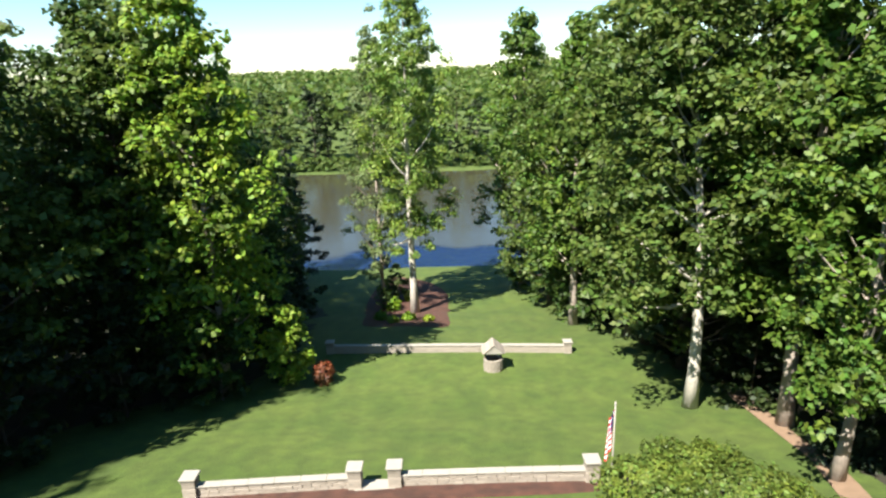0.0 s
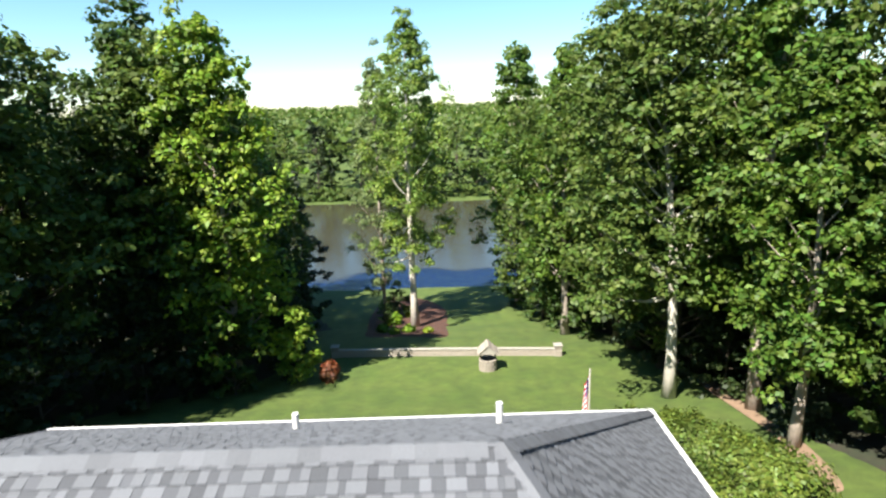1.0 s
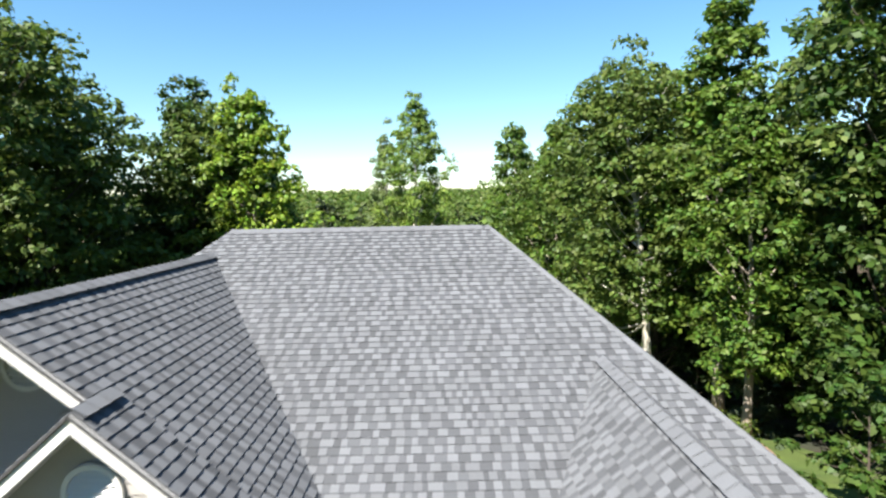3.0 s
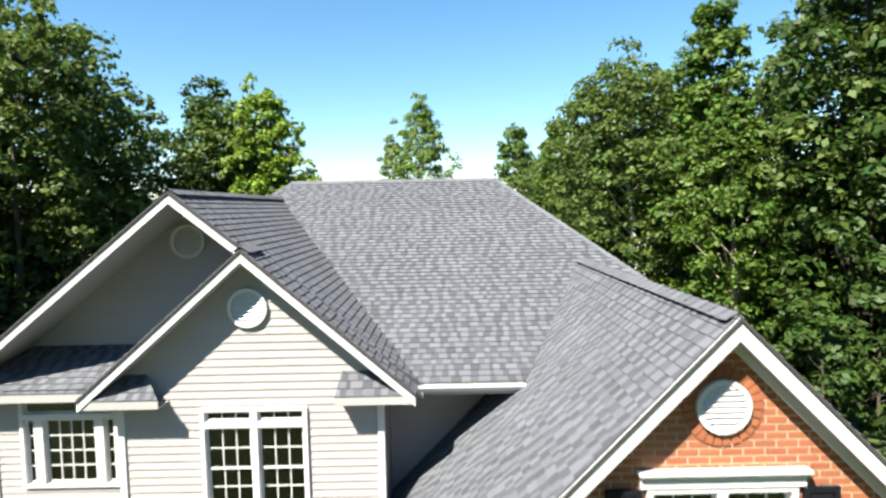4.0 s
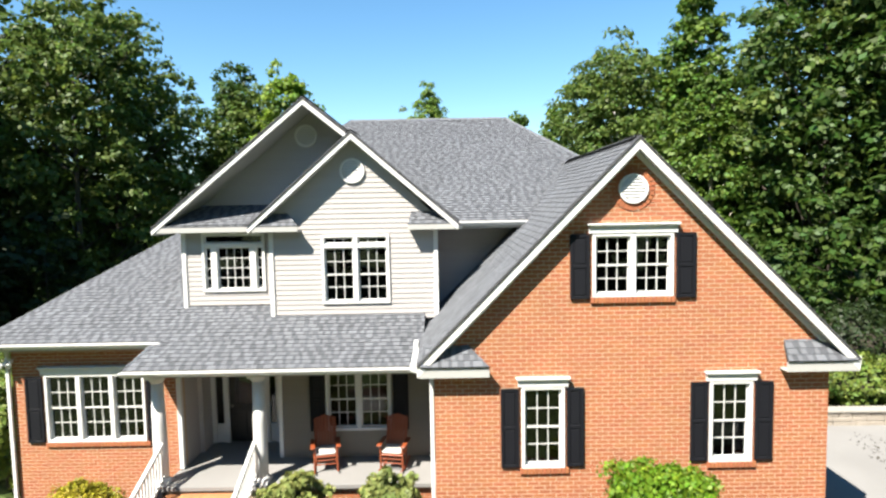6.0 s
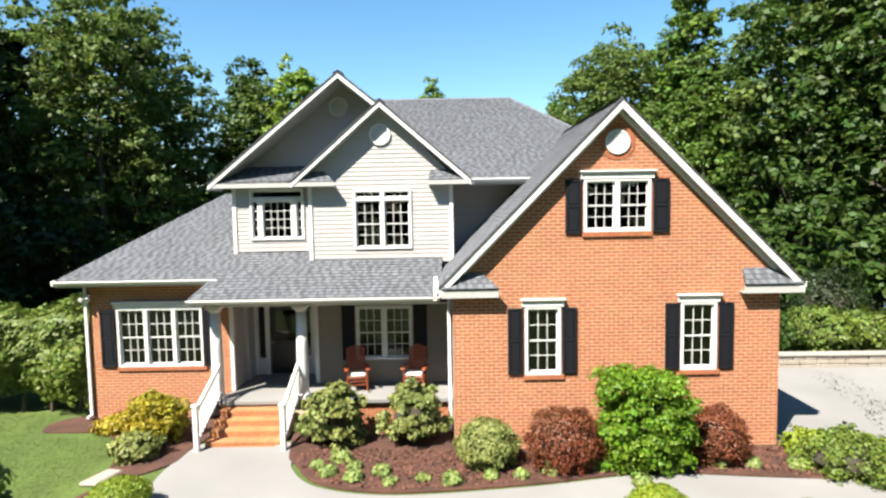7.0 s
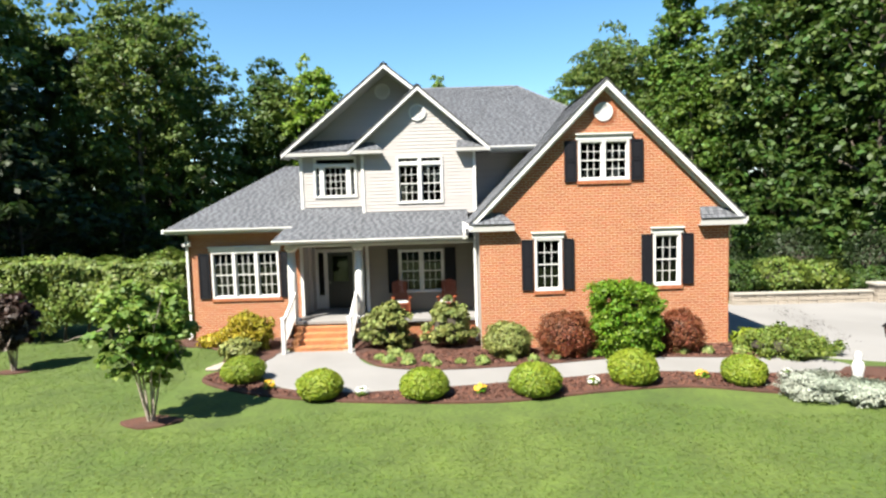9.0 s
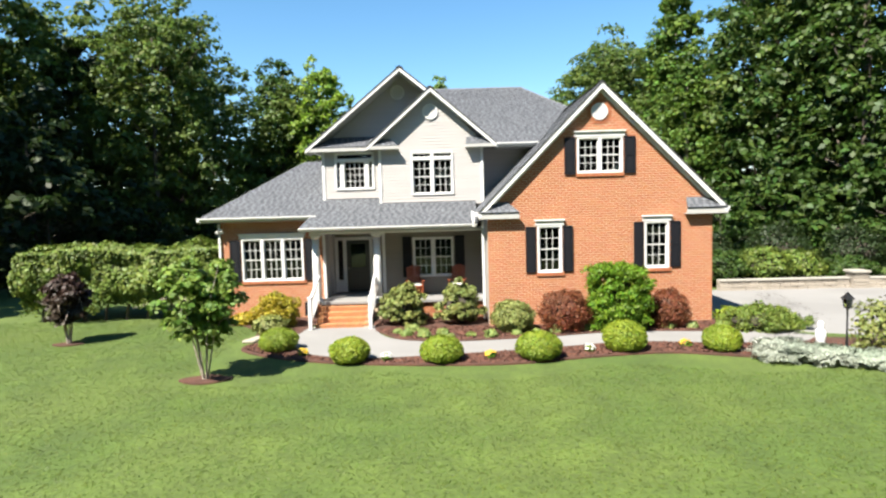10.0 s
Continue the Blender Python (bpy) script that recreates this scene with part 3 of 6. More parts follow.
gable_wall = wall_solid("gable_siding_wall", gable_outline, [], -8.15, 0.2, SHEATH, "lap siding in deep shade of the gable")
recess_wall = wall_solid("recessed_siding_wall", rectangle(-1.36, 2.2, 3.6, 6.22), [], -8.0, 0.2, SHEATH, "shaded lap siding wall under the main eave")
DOOR_HOLE = (-7.12, -5.36, 0.74, 2.83)
PORCH_WINDOW = (-4.02, -2.5, 1.37, 2.84)
door_wall = wall_solid("entry_wall", rectangle(-7.3, -5.1, 0.4, 4.0), [DOOR_HOLE], -8.0, 0.2, SHEATH, "beige siding wall round the front door")
porch_wall = wall_solid("porch_wall", rectangle(-5.1, -1.35, 0.4, 4.0), [PORCH_WINDOW], -9.0, 0.2, SHEATH, "beige siding wall at the back of the porch")
lap_siding(centre_wall, centre_outline, [CENTRE_WINDOW], -9.18)
lap_siding(upper_wall, upper_outline, [UPPER_LEFT_WINDOW], -8.8)
lap_siding(gable_wall, [(-7.3, 6.12), (-2.6, 6.12), (-2.6, 7.7), (BX, BZ - 0.12), (-7.3, 6.55)], [], -8.15)
lap_siding(recess_wall, rectangle(-1.36, 2.2, 3.6, 6.22), [], -8.0)
lap_siding(door_wall, rectangle(-7.3, -5.1, 0.74, 3.3), [DOOR_HOLE], -8.0, material=PORCH_SIDING)
lap_siding(porch_wall, rectangle(-5.1, -1.42, 0.74, 3.3), [PORCH_WINDOW], -9.0, material=PORCH_SIDING)
for x0, y0, x1, y1, z0, z1 in ((5.55, -11.73, 5.79, -2.5, 0, 4.0), (-1.42, -11.73, -1.2, -9.0, 0, 3.9), (5.5, -2.75, 4.0, -2.5, 0, 4.0), (3.8, -7.9, 4.0, 3.4, 0, 6.22), (-7.3, 3.2, 4.0, 3.42, -2, 6.22), (-7.3, -8.6, -7.1, 3.2, 0, 6.22), (-10.95, -9.3, -10.75, -0.5, 0, 3.65), (-10.95, -0.5, -7.3, -0.3, 0, 3.65),
                               (-7.3, -9.3, -7.2, -8.0, 0.4, 3.65), (-5.2, -8.8, -5.1, -8.0, 0.4, 3.65), (-1.55, -9.0, -1.35, -8.0, 3.8, 6.3), (-5.15, -9.0, -5.0, -8.8, 4.1, 6.5)):
    shell = Mesh()
    shell.box(min(x0, x1), y0, z0, max(x0, x1), y1, z1)
    hpart("side_wall", shell, SIDING)
floor_in = Mesh()
floor_in.box(-7.2, -8.6, 3.55, 3.9, 3.3, 3.7)
floor_in.box(-1.2, -11.72, 3.95, 5.5, -8.7, 4.1)
hpart("upper_floor", floor_in, ROOM_DARK)
floor_in = Mesh()
floor_in.box(-1.2, -11.72, 0.3, 5.48, -8.7, 0.5)
floor_in.box(-10.74, -9.29, 0.3, -7.31, -0.51, 0.6)
floor_in.box(-7.09, -7.78, 0.3, 3.79, 3.19, 0.6)
hpart("ground_floor", floor_in, ROOM_DARK)
# partitions added behind the windows, coloured dark so the rooms look unlit
for x0, y0, x1, y1, z0, z1 in ((-0.6, -8.9, 5.1, -8.75, 0.5, 4.4), (-10.74, -6.6, -7.31, -6.5, 0.6, 3.6), (-7.09, -6.1, 3.79, -6.0, 0.6, 7.0)):
    inner = Mesh()
    inner.box(x0, y0, z0, x1, y1, z1)
    hpart("inner_wall", inner, ROOM_DARK)
brick_face(left_wall, left_outline, [LEFT_WINDOW], -9.55)
brick_face(wing_wall, wing_outline, wing_holes, -11.98, singles=(1.3, 3.25, 1.75, 3.4))


# ---- windows, shutters, vents ----
def window(box, y, units, cols, rows, label, transom=0.0, casing=0.055, splits=None, header=True, sill=True, post=0.1, wide_transom=False):
    x0, x1, z0, z1 = box
    f = Mesh()
    d0, d1 = y - 0.035, y + 0.12
    rim = [(x0 - 0.005, z0 - 0.005), (x1 + 0.005, z0 - 0.005), (x1 + 0.005, z1), (x0 - 0.005, z1)]
    hole = [(x0 + casing, z0 + casing), (x1 - casing, z0 + casing), (x1 - casing, z1 - casing), (x0 + casing, z1 - casing)]
    f.v = [(a, d, b) for d in (d0, d1) for ring in (rim, hole) for a, b in ring]
    for i in range(4):
        j = (i + 1) % 4
        f.f += [(i, j, 4 + j, 4 + i), (8 + i, 12 + i, 12 + j, 8 + j), (i, 8 + i, 8 + j, j), (4 + i, 4 + j, 12 + j, 12 + i)]
    wide = (x1 - x0 - 2 * casing)
    splits = splits or [1.0 / units] * units
    posts = post if units > 1 else 0
    a = x0 + casing
    spans, bars = [], []
    for i, s in enumerate(splits):
        b = a + (wide - posts * (units - 1)) * s
        spans.append((a, b))
        if i < units - 1:
            bars.append(("mullion", (b, d0, z0 + casing, b + posts, d1, z1 - casing - (transom if wide_transom else 0))))
        a = b + posts
    zt = z1 - casing
    if transom:
        bars.append(("transom_rail", (x0 + casing, d0 + 0.004, zt - transom - 0.09, x1 - casing, d1, zt - transom)))
    w = hpart("window", f, WHITE, label=label, bevel=0.004)
    for name, box in bars:
        bar = Mesh()
        bar.box(*box)
        hpart(name, bar, WHITE, w, bevel=0.004)

    def glazed(u0, u1, v0, v1, c, r, rail=0.032, yy=0.0):
        s = Mesh()
        g0, g1 = y + 0.03 + yy, y + 0.07 + yy
        s.box(u0, g0, v0, u0 + rail, g1, v1)
        s.box(u1 - rail, g0, v0, u1, g1, v1)
        s.box(u0 + rail, g0, v1 - rail, u1 - rail, g1, v1)
        s.box(u0 + rail, g0, v0, u1 - rail, g1, v0 + rail)
        for i in range(1, c):
            xx = u0 + rail + (u1 - u0 - 2 * rail) * i / c
            s.box(xx - 0.008, g0 + 0.006, v0 + rail, xx + 0.008, g1 - 0.004, v1 - rail)
        for i in range(1, r):
            zz = v0 + rail + (v1 - v0 - 2 * rail) * i / r
            s.box(u0 + rail, g0 + 0.008, zz - 0.008, u1 - rail, g1 - 0.006, zz + 0.008)
        hpart("sash", s, WHITE, w)
        p = Mesh()
        p.box(u0 + 0.01, g0 + 0.018, v0 + 0.01, u1 - 0.01, g0 + 0.024, v1 - 0.01)
        hpart("pane", p, GLASS, w)

    for i, (a, b) in enumerate(spans):
        c = cols[i] if isinstance(cols, (list, tuple)) else cols
        top = zt - (transom + 0.09 if transom else 0)
        if transom and not wide_transom:
            glazed(a, b, zt - transom, zt, max(c, 2), 1, rail=0.03)
        elif transom and i == 0:
            glazed(x0 + casing, x1 - casing, zt - transom, zt, 1, 1, rail=0.03)
        if rows == 1:
            glazed(a, b, z0 + casing, top, c, 4)
        else:
            mid = (z0 + casing + top) / 2
            glazed(a, b, mid - 0.02, top, c, rows, yy=0.0)
            glazed(a, b, z0 + casing, mid + 0.02, c, rows, yy=0.03)
    if header:
        h = Mesh()
        h.box(x0 - 0.07, y - 0.05, z1 + 0.0, x1 + 0.07, y + 0.05, z1 + 0.11)
        h.box(x0 - 0.08, y - 0.08, z1 + 0.11, x1 + 0.08, y + 0.05, z1 + 0.145)
        h.box(x0 - 0.1, y - 0.11, z1 + 0.145, x1 + 0.1, y + 0.05, z1 + 0.18)
        hpart("header", h, WHITE, w, "white moulded window header", bevel=0.006)
    if sill:
        b = Mesh()
        x = x0 - 0.04
        while x < x1 + 0.03:
            b.box(x, y - 0.04, z0 - 0.105, x + 0.06, y + 0.05, z0 - 0.006)
            x += 0.0695
        hpart("brick_sill", b, BRICK, w, "sill of bricks set on edge")
    return w


window(WING_WINDOWS[0], -11.99, 1, 3, 2, "white sash window with six-over-six panes")
window(WING_WINDOWS[1], -11.99, 1, 3, 2, "white sash window with six-over-six panes")
window(GABLE_WINDOW, -11.99, 2, 3, 2, "white double sash window in the brick gable")
window(LEFT_WINDOW, -9.56, 3, 3, 2, "white triple sash window in brick")
window(CENTRE_WINDOW, -9.2, 2, 3, 2, "white double sash window with transom lights", transom=0.15, header=False, sill=False)
window(UPPER_LEFT_WINDOW, -8.82, 3, [1, 4, 1], 1, "white window with side lights and a transom", transom=0.19, splits=[0.14, 0.72, 0.14], post=0.14, wide_transom=True, header=False, sill=False)
window(PORCH_WINDOW, -9.02, 2, 3, 2, "white double window behind the porch", sill=False, header=False)


def shutter(x0, x1, z0, z1, y):
    m = Mesh()
    m.box(x0, y - 0.02, z0, x1, y + 0.012, z1)
    w = x1 - x0
    st = 0.055
    for a, b in ((z0, z0 + st), ((z0 + z1) / 2 - 0.02, (z0 + z1) / 2 + 0.04), (z1 - st, z1)):
        m.box(x0 + st, y - 0.035, a, x1 - st, y - 0.02, b)
    m.box(x0, y - 0.035, z0, x0 + st, y - 0.02, z1)
    m.box(x1 - st, y - 0.035, z0, x1, y - 0.02, z1)
    s = hpart("shutter", m, SHUTTER, label="black raised-panel shutter", bevel=0.004)
    for a, b in ((z0 + st + 0.02, (z0 + z1) / 2 - 0.04), ((z0 + z1) / 2 + 0.06, z1 - st - 0.02)):
        p = Mesh()
        p.box(x0 + st + 0.02, y - 0.03, a, x1 - st - 0.02, y - 0.021, b)
        hpart("panel", p, SHUTTER, s, bevel=0.006)


for x0, x1, z0, z1, y in ((-0.21, 0.12, 1.76, 3.24, -12.0), (1.0, 1.31, 1.77, 3.24, -12.0), (3.27, 3.58, 1.83, 3.3, -12.0), (4.45, 4.77, 1.83, 3.3, -12.0),
                          (1.07, 1.42, 4.87, 6.04, -12.0), (2.98, 3.33, 4.87, 6.04, -12.0), (-10.66, -10.28, 1.42, 2.92, -9.57), (-7.93, -7.6, 1.42, 2.92, -9.57),
                          (-4.4, -4.06, 1.37, 2.88, -9.03), (-2.45, -2.09, 1.37, 2.88, -9.03)):
    shutter(x0, x1, z0, z1, y)


def round_vent(x, z, y, r):
    m = Mesh()
    k = 32
    ring = [(math.cos(2 * math.pi * i / k), math.sin(2 * math.pi * i / k)) for i in range(k)]
    for (a, b), (c, d) in zip(ring, ring[1:] + ring[:1]):
        for r0, r1, y0 in ((r, r * 0.82, y - 0.045),):
            m.poly([(x + a * r0, y0, z + b * r0), (x + c * r0, y0, z + d * r0), (x + c * r1, y0, z + d * r1), (x + a * r1, y0, z + b * r1)])
        m.poly([(x + a * r, y, z + b * r), (x + c * r, y, z + d * r), (x + c * r, y - 0.045, z + d * r), (x + a * r, y - 0.045, z + b * r)])
        m.poly([(x + a * r * 0.82, y, z + b * r * 0.82), (x + c * r * 0.82, y, z + d * r * 0.82), (x + c * r * 0.82, y - 0.045, z + d * r * 0.82), (x + a * r * 0.82, y - 0.045, z + b * r * 0.82)])
    v = hpart("gable_vent", m, WHITE, label="round white louvred gable vent")
    s = Mesh()
    s.poly([(x + a * r * 0.83, y - 0.006, z + b * r * 0.83) for a, b in ring])
    hpart("backing", s, WHITE, v)
    for i in range(8):
        zz = z - r * 0.82 + r * 1.64 * (i + 0.5) / 8
        w = math.sqrt(max(0.0, (r * 0.82) ** 2 - (zz - z) ** 2)) - 0.004
        s = Mesh()
        s.prism([(x - w, y - 0.012, zz + 0.02), (x + w, y - 0.012, zz + 0.02), (x + w, y - 0.04, zz - 0.018), (x - w, y - 0.04, zz - 0.018)], (0, -0.002, 0.006))
        hpart("slat", s, WHITE, v)


def vent_ring(x, z, y, r):
    """Bricks set on end round the vent."""
    for i in range(26):
        q = 2 * math.pi * i / 26
        a, b = Vector((math.cos(q), 0, math.sin(q))), Vector((-math.sin(q), 0, math.cos(q)))
        m = Mesh()
        c = Vector((x, y, z))
        m.prism([c + a * r + b * -0.029, c + a * r + b * 0.029, c + a * (r + 0.11) + b * 0.037, c + a * (r + 0.11) + b * -0.037], (0, -0.014, 0))
        ob = hpart("vent_brick", m, BRICK_PIECE)
        ob.parent = wing_wall


round_vent(2.2, 6.84, -11.99, 0.265)
vent_ring(2.2, 6.84, -11.985, 0.275)
round_vent(-3.23, 7.42, -9.2, 0.28)
round_vent(-4.47, 8.33, -8.17, 0.27)


# ---- trim, eaves, gutters ----
def beam(name, pts, width, depth, material=WHITE, label="", bevel=0.006):
    """A board along a line, width up and depth to the front (towards -y)."""
    a, b = Vector(pts[0]), Vector(pts[1])
    d = (b - a).normalized()
    up = Vector((0, 0, 1 / math.hypot(d.x, d.y)))
    m = Mesh()
    m.prism([a, b, b - up * width, a - up * width], (0, -depth, 0))
    return hpart(name, m, material, label=label, bevel=bevel)


def gable_trim(cx, cz, half, ez, yf, yb, width=0.2, frieze=False):
    """Rake boards on both sides of a gable and the soffits behind them."""
    for s in (-1, 1):
        tip = (cx + s * half, yf, ez - 0.01)
        apex = (cx, yf, cz - 0.01)
        beam("rake_board", (tip, apex), width, 0.035, label="white painted rake board")
        beam("drip_edge", ((tip[0], yf - 0.035, tip[2] + 0.012), (cx, yf - 0.035, cz + 0.002)), 0.035, 0.02, ROOF_DECK)
        if frieze:
            beam("frieze_board", ((tip[0] - s * 0.45, yb, tip[2] - width * 1.3 + 0.45 * (cz - ez) / half), (cx, yb, cz - width * 1.3)), 0.08, 0.03, label="white frieze board under the rake")
        m = Mesh()
        dz = width * 1.3
        m.prism([(tip[0], yf, tip[2] - dz), (cx, yf, cz - dz), (cx, yb, cz - dz), (tip[0], yb, tip[2] - dz)], (0, 0, 0.02))
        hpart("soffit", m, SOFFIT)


gable_trim(WX, WZ, WX - WL, WEZ, WF, -11.99, 0.155, True)
gable_trim(BX, BZ, BX - BL, BEZ, BF, -8.15, 0.13)
gable_trim(CX, CZ, CX - CL, CEZ, CF, -9.18, 0.13)


def eave(x0, x1, y, z, back, gutter=True, drop=0.17):
    """Fascia, boxed soffit and a gutter along a level front eave."""
    m = Mesh()
    m.box(x0, y, z - drop, x1, y + 0.03, z - 0.01)
    m.box(x0, y + 0.03, z - drop, x1, back, z - drop + 0.02)
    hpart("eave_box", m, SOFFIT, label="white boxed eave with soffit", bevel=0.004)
    if gutter:
        g = Mesh()
        g.prism([(x0, y, z - 0.11), (x0, y - 0.07, z - 0.11), (x0, y - 0.12, z - 0.04), (x0, y - 0.12, z + 0.0), (x0, y - 0.105, z + 0.0), (x0, y - 0.1, z - 0.035), (x0, y - 0.06, z - 0.095), (x0, y, z - 0.095)], (x1 - x0, 0, 0))
        hpart("gutter", g, WHITE, label="white metal gutter", bevel=0.003)


eave(-0.86, 0.95, EF, EZ, -8.02)
eave(3.6, ER, EF, EZ, -8.6)
eave(LEX, -7.36, LEY, LEZ, -9.5)
eave(-7.8, -1.72, -10.8, 3.357, -9.0, drop=0.14)
eave(-7.83, -5.5, BF - 0.02, BEZ, -8.8, gutter=False, drop=0.13)
eave(-5.52, -4.42, CF - 0.02, CEZ - 0.02, -9.18, gutter=False, drop=0.13)
eave(-1.98, -0.86, CF - 0.02, CEZ - 0.02, -9.18, gutter=False, drop=0.13)
eave(-1.68, -0.42, WF - 0.03, WEZ - 0.03, -11.98, gutter=False, drop=0.2)
eave(4.9, 6.18, WF - 0.03, WEZ - 0.03, -11.98, gutter=False, drop=0.2)
for box in ((ER, EF, EZ - 0.12, ER + 0.12, EB + 0.12, EZ), (EL, EB, EZ - 0.12, ER, EB + 0.12, EZ), (EL - 0.1, EF + 0.6, EZ - 0.12, EL, EB + 0.1, EZ),
            (WR, WF + 0.1, WEZ - 0.14, WR + 0.12, -2.5, WEZ - 0.01), (WL - 0.12, WF + 0.1, WEZ - 0.14, WL, -10.86, WEZ - 0.01), (LEX - 0.12, LEY, LEZ - 0.13, LEX, 0.5, LEZ)):
    side = Mesh()
    side.box(*box)
    hpart("gutter", side, WHITE, label="white metal gutter", bevel=0.01)
for x, y, z0, z1 in ((-10.99, -9.62, 0.15, 3.55), (-1.5, -10.75, 0.1, 3.5)):
    m = Mesh()
    m.box(x - 0.04, y - 0.03, z0, x + 0.04, y + 0.03, z1)
    m.box(x - 0.04, y - 0.2, z0 - 0.04, x + 0.04, y + 0.03, z0 + 0.02)
    hpart("downspout", m, WHITE, label="white metal downspout", bevel=0.008)
for x, y, z0, z1 in ((-5.12, -9.22, 4.1, 6.1), (-1.38, -9.22, 4.1, 6.1), (-7.27, -8.84, 4.2, 6.1), (-5.1, -9.04, 0.74, 3.1), (-7.22, -9.58, 0.74, 3.2)):
    m = Mesh()
    m.box(x - 0.05, y - 0.005, z0, x + 0.05, y + 0.1, z1)
    hpart("corner_board", m, WHITE, bevel=0.006)
for x, y, z in ((-1.8, 0.9, 7.6), (1.22, 0.75, 7.75)):
    m = Mesh()
    m.lathe([(0.05, z - 0.3), (0.05, z + 0.42), (0.04, z + 0.42)], x, y, 12)
    v = hpart("vent_pipe", m, WHITE, label="white plumbing vent pipe through the roof", smooth=False)
    m = Mesh()
    m.lathe([(0.14, z - 0.12), (0.07, z + 0.06), (0.055, z + 0.1)], x, y, 12)
    hpart("flashing", m, ROOF_DECK, v)


# ---- porch ----
pf = Mesh()
pf.box(-7.25, -10.3, 0.0, -1.42, -8.0, 0.62)
hpart("porch_base", pf, MORTAR, label="brick porch foundation")
pb = hpart("porch_front", Mesh(), MORTAR)
brick_face(pb, rectangle(-5.0, -1.43, 0.0, 0.6), [], -10.305)
pf = Mesh()
pf.box(-7.3, -10.42, 0.62, -1.42, -8.0, 0.72)
hpart("porch_floor", pf, CONCRETE, label="pale concrete porch floor", bevel=0.01)
pc = Mesh()
pc.box(-7.3, -10.7, 3.18, -1.42, -8.0, 3.2)
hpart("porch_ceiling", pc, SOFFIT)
pbm = Mesh()
pbm.box(-7.55, -10.35, 3.1, -1.42, -10.1, 3.23)
hpart("porch_beam", pbm, WHITE, bevel=0.01)


def column(x, y, z0, z1):
    m = Mesh()
    m.lathe([(0.14, z0 + 0.12), (0.148, z0 + 0.7), (0.142, z0 + 1.3), (0.12, z1 - 0.14)], x, y, 24)
    c = hpart("column", m, WHITE, label="round white tapered porch column", smooth=True)
    b = Mesh()
    b.box(x - 0.18, y - 0.18, z0, x + 0.18, y + 0.18, z0 + 0.06)
    b.lathe([(0.175, z0 + 0.06), (0.18, z0 + 0.09), (0.155, z0 + 0.13)], x, y, 24)
    hpart("base", b, WHITE, c)
    b = Mesh()
    b.lathe([(0.125, z1 - 0.15), (0.16, z1 - 0.1), (0.165, z1 - 0.06)], x, y, 24)
    b.box(x - 0.18, y - 0.18, z1 - 0.06, x + 0.18, y + 0.18, z1)
    hpart("capital", b, WHITE, c)


column(-7.38, -10.2, 0.72, 3.1)
column(-5.22, -10.2, 0.72, 3.1)
# brick steps
one = Mesh()
one.box(0, 0, 0, 0.058, 0.3, 0.055)
edge_brick = one.data("edge_brick", STEP_BRICK)
one = Mesh()
one.box(0, 0, 0, 0.19, 0.02, 0.062)
riser_brick = one.data("riser_brick", STEP_BRICK)
for i in range(5):
    z1 = 0.72 - 0.14 * (i + 1)
    y0 = -10.42 - 0.3 * i
    if i == 4:
        break
    m2 = Mesh()
    m2.box(-7.2, y0 - 0.28, 0, -5.42, y0, z1 - 0.06)
    t = hpart("step", m2, MORTAR, label="brick front step with sunlit orange in its colour and pale joints")
    for data, x0, wide, yy, zz in ((edge_brick, -7.2, 0.068, y0 - 0.3, z1 - 0.055), (riser_brick, -7.2, 0.2032, y0 - 0.29, z1 - 0.13)):
        x = x0
        while x < -5.42 - wide * 0.9:
            ob = new("brick", data)
            ob.parent = t
            ob.location = Vector((x, yy, zz)) + HOUSE_SHIFT
            x += wide


def stair_rail(x):
    top = Mesh()
    a, b = Vector((x, -10.3, 1.6)), Vector((x, -11.75, 0.98))
    top.prism([a + Vector((-0.04, 0, 0)), a + Vector((0.04, 0, 0)), b + Vector((0.04, 0, 0)), b + Vector((-0.04, 0, 0))], (0, 0, 0.06))
    r = hpart("stair_rail", top, WHITE, label="white painted stair railing with balusters", bevel=0.01)
    low = Mesh()
    low.prism([p + Vector((s, 0, -0.74)) for p, s in ((a, -0.03), (a, 0.03), (b, 0.03), (b, -0.03))], (0, 0, 0.06))
    hpart("bottom_rail", low, WHITE, r)
    for i in range(11):
        p = a.lerp(b, (i + 0.7) / 12)
        m = Mesh()
        m.box(p.x - 0.018, p.y - 0.018, p.z - 0.7, p.x + 0.018, p.y + 0.018, p.z + 0.01)
        hpart("baluster", m, WHITE, r)
    m = Mesh()
    m.box(x - 0.055, -11.87, 0.03, x + 0.055, -11.76, 1.08)
    m.box(x - 0.075, -11.89, 1.08, x + 0.075, -11.74, 1.12)
    hpart("newel_post", m, WHITE, r, bevel=0.008)


stair_rail(-7.3)
stair_rail(-5.32)

# front door
m = Mesh()
for x0, x1 in ((-7.12, -7.0), (-6.8, -6.67), (-5.76, -5.64), (-5.48, -5.36)):
    m.box(x0, -8.07, 0.72, x1, -7.9, 2.83)
m.box(-7.12, -8.07, 2.75, -5.36, -7.9, 2.87)
door = hpart("front_door", m, WHITE, label="dark front door with glazed panel and white side lights", bevel=0.005)
m = Mesh()
m.box(-6.67, -8.0, 0.73, -6.5, -7.96, 2.75)
m.box(-5.93, -8.0, 0.73, -5.76, -7.96, 2.75)
m.box(-6.5, -8.0, 0.73, -5.93, -7.96, 1.7)
m.box(-6.5, -8.0, 2.6, -5.93, -7.96, 2.75)
for x0, x1 in ((-6.45, -6.25), (-6.18, -5.98)):
    m.box(x0, -8.02, 0.92, x1, -8.0, 1.55)
hpart("leaf", m, DOOR, door, bevel=0.004)
m = Mesh()
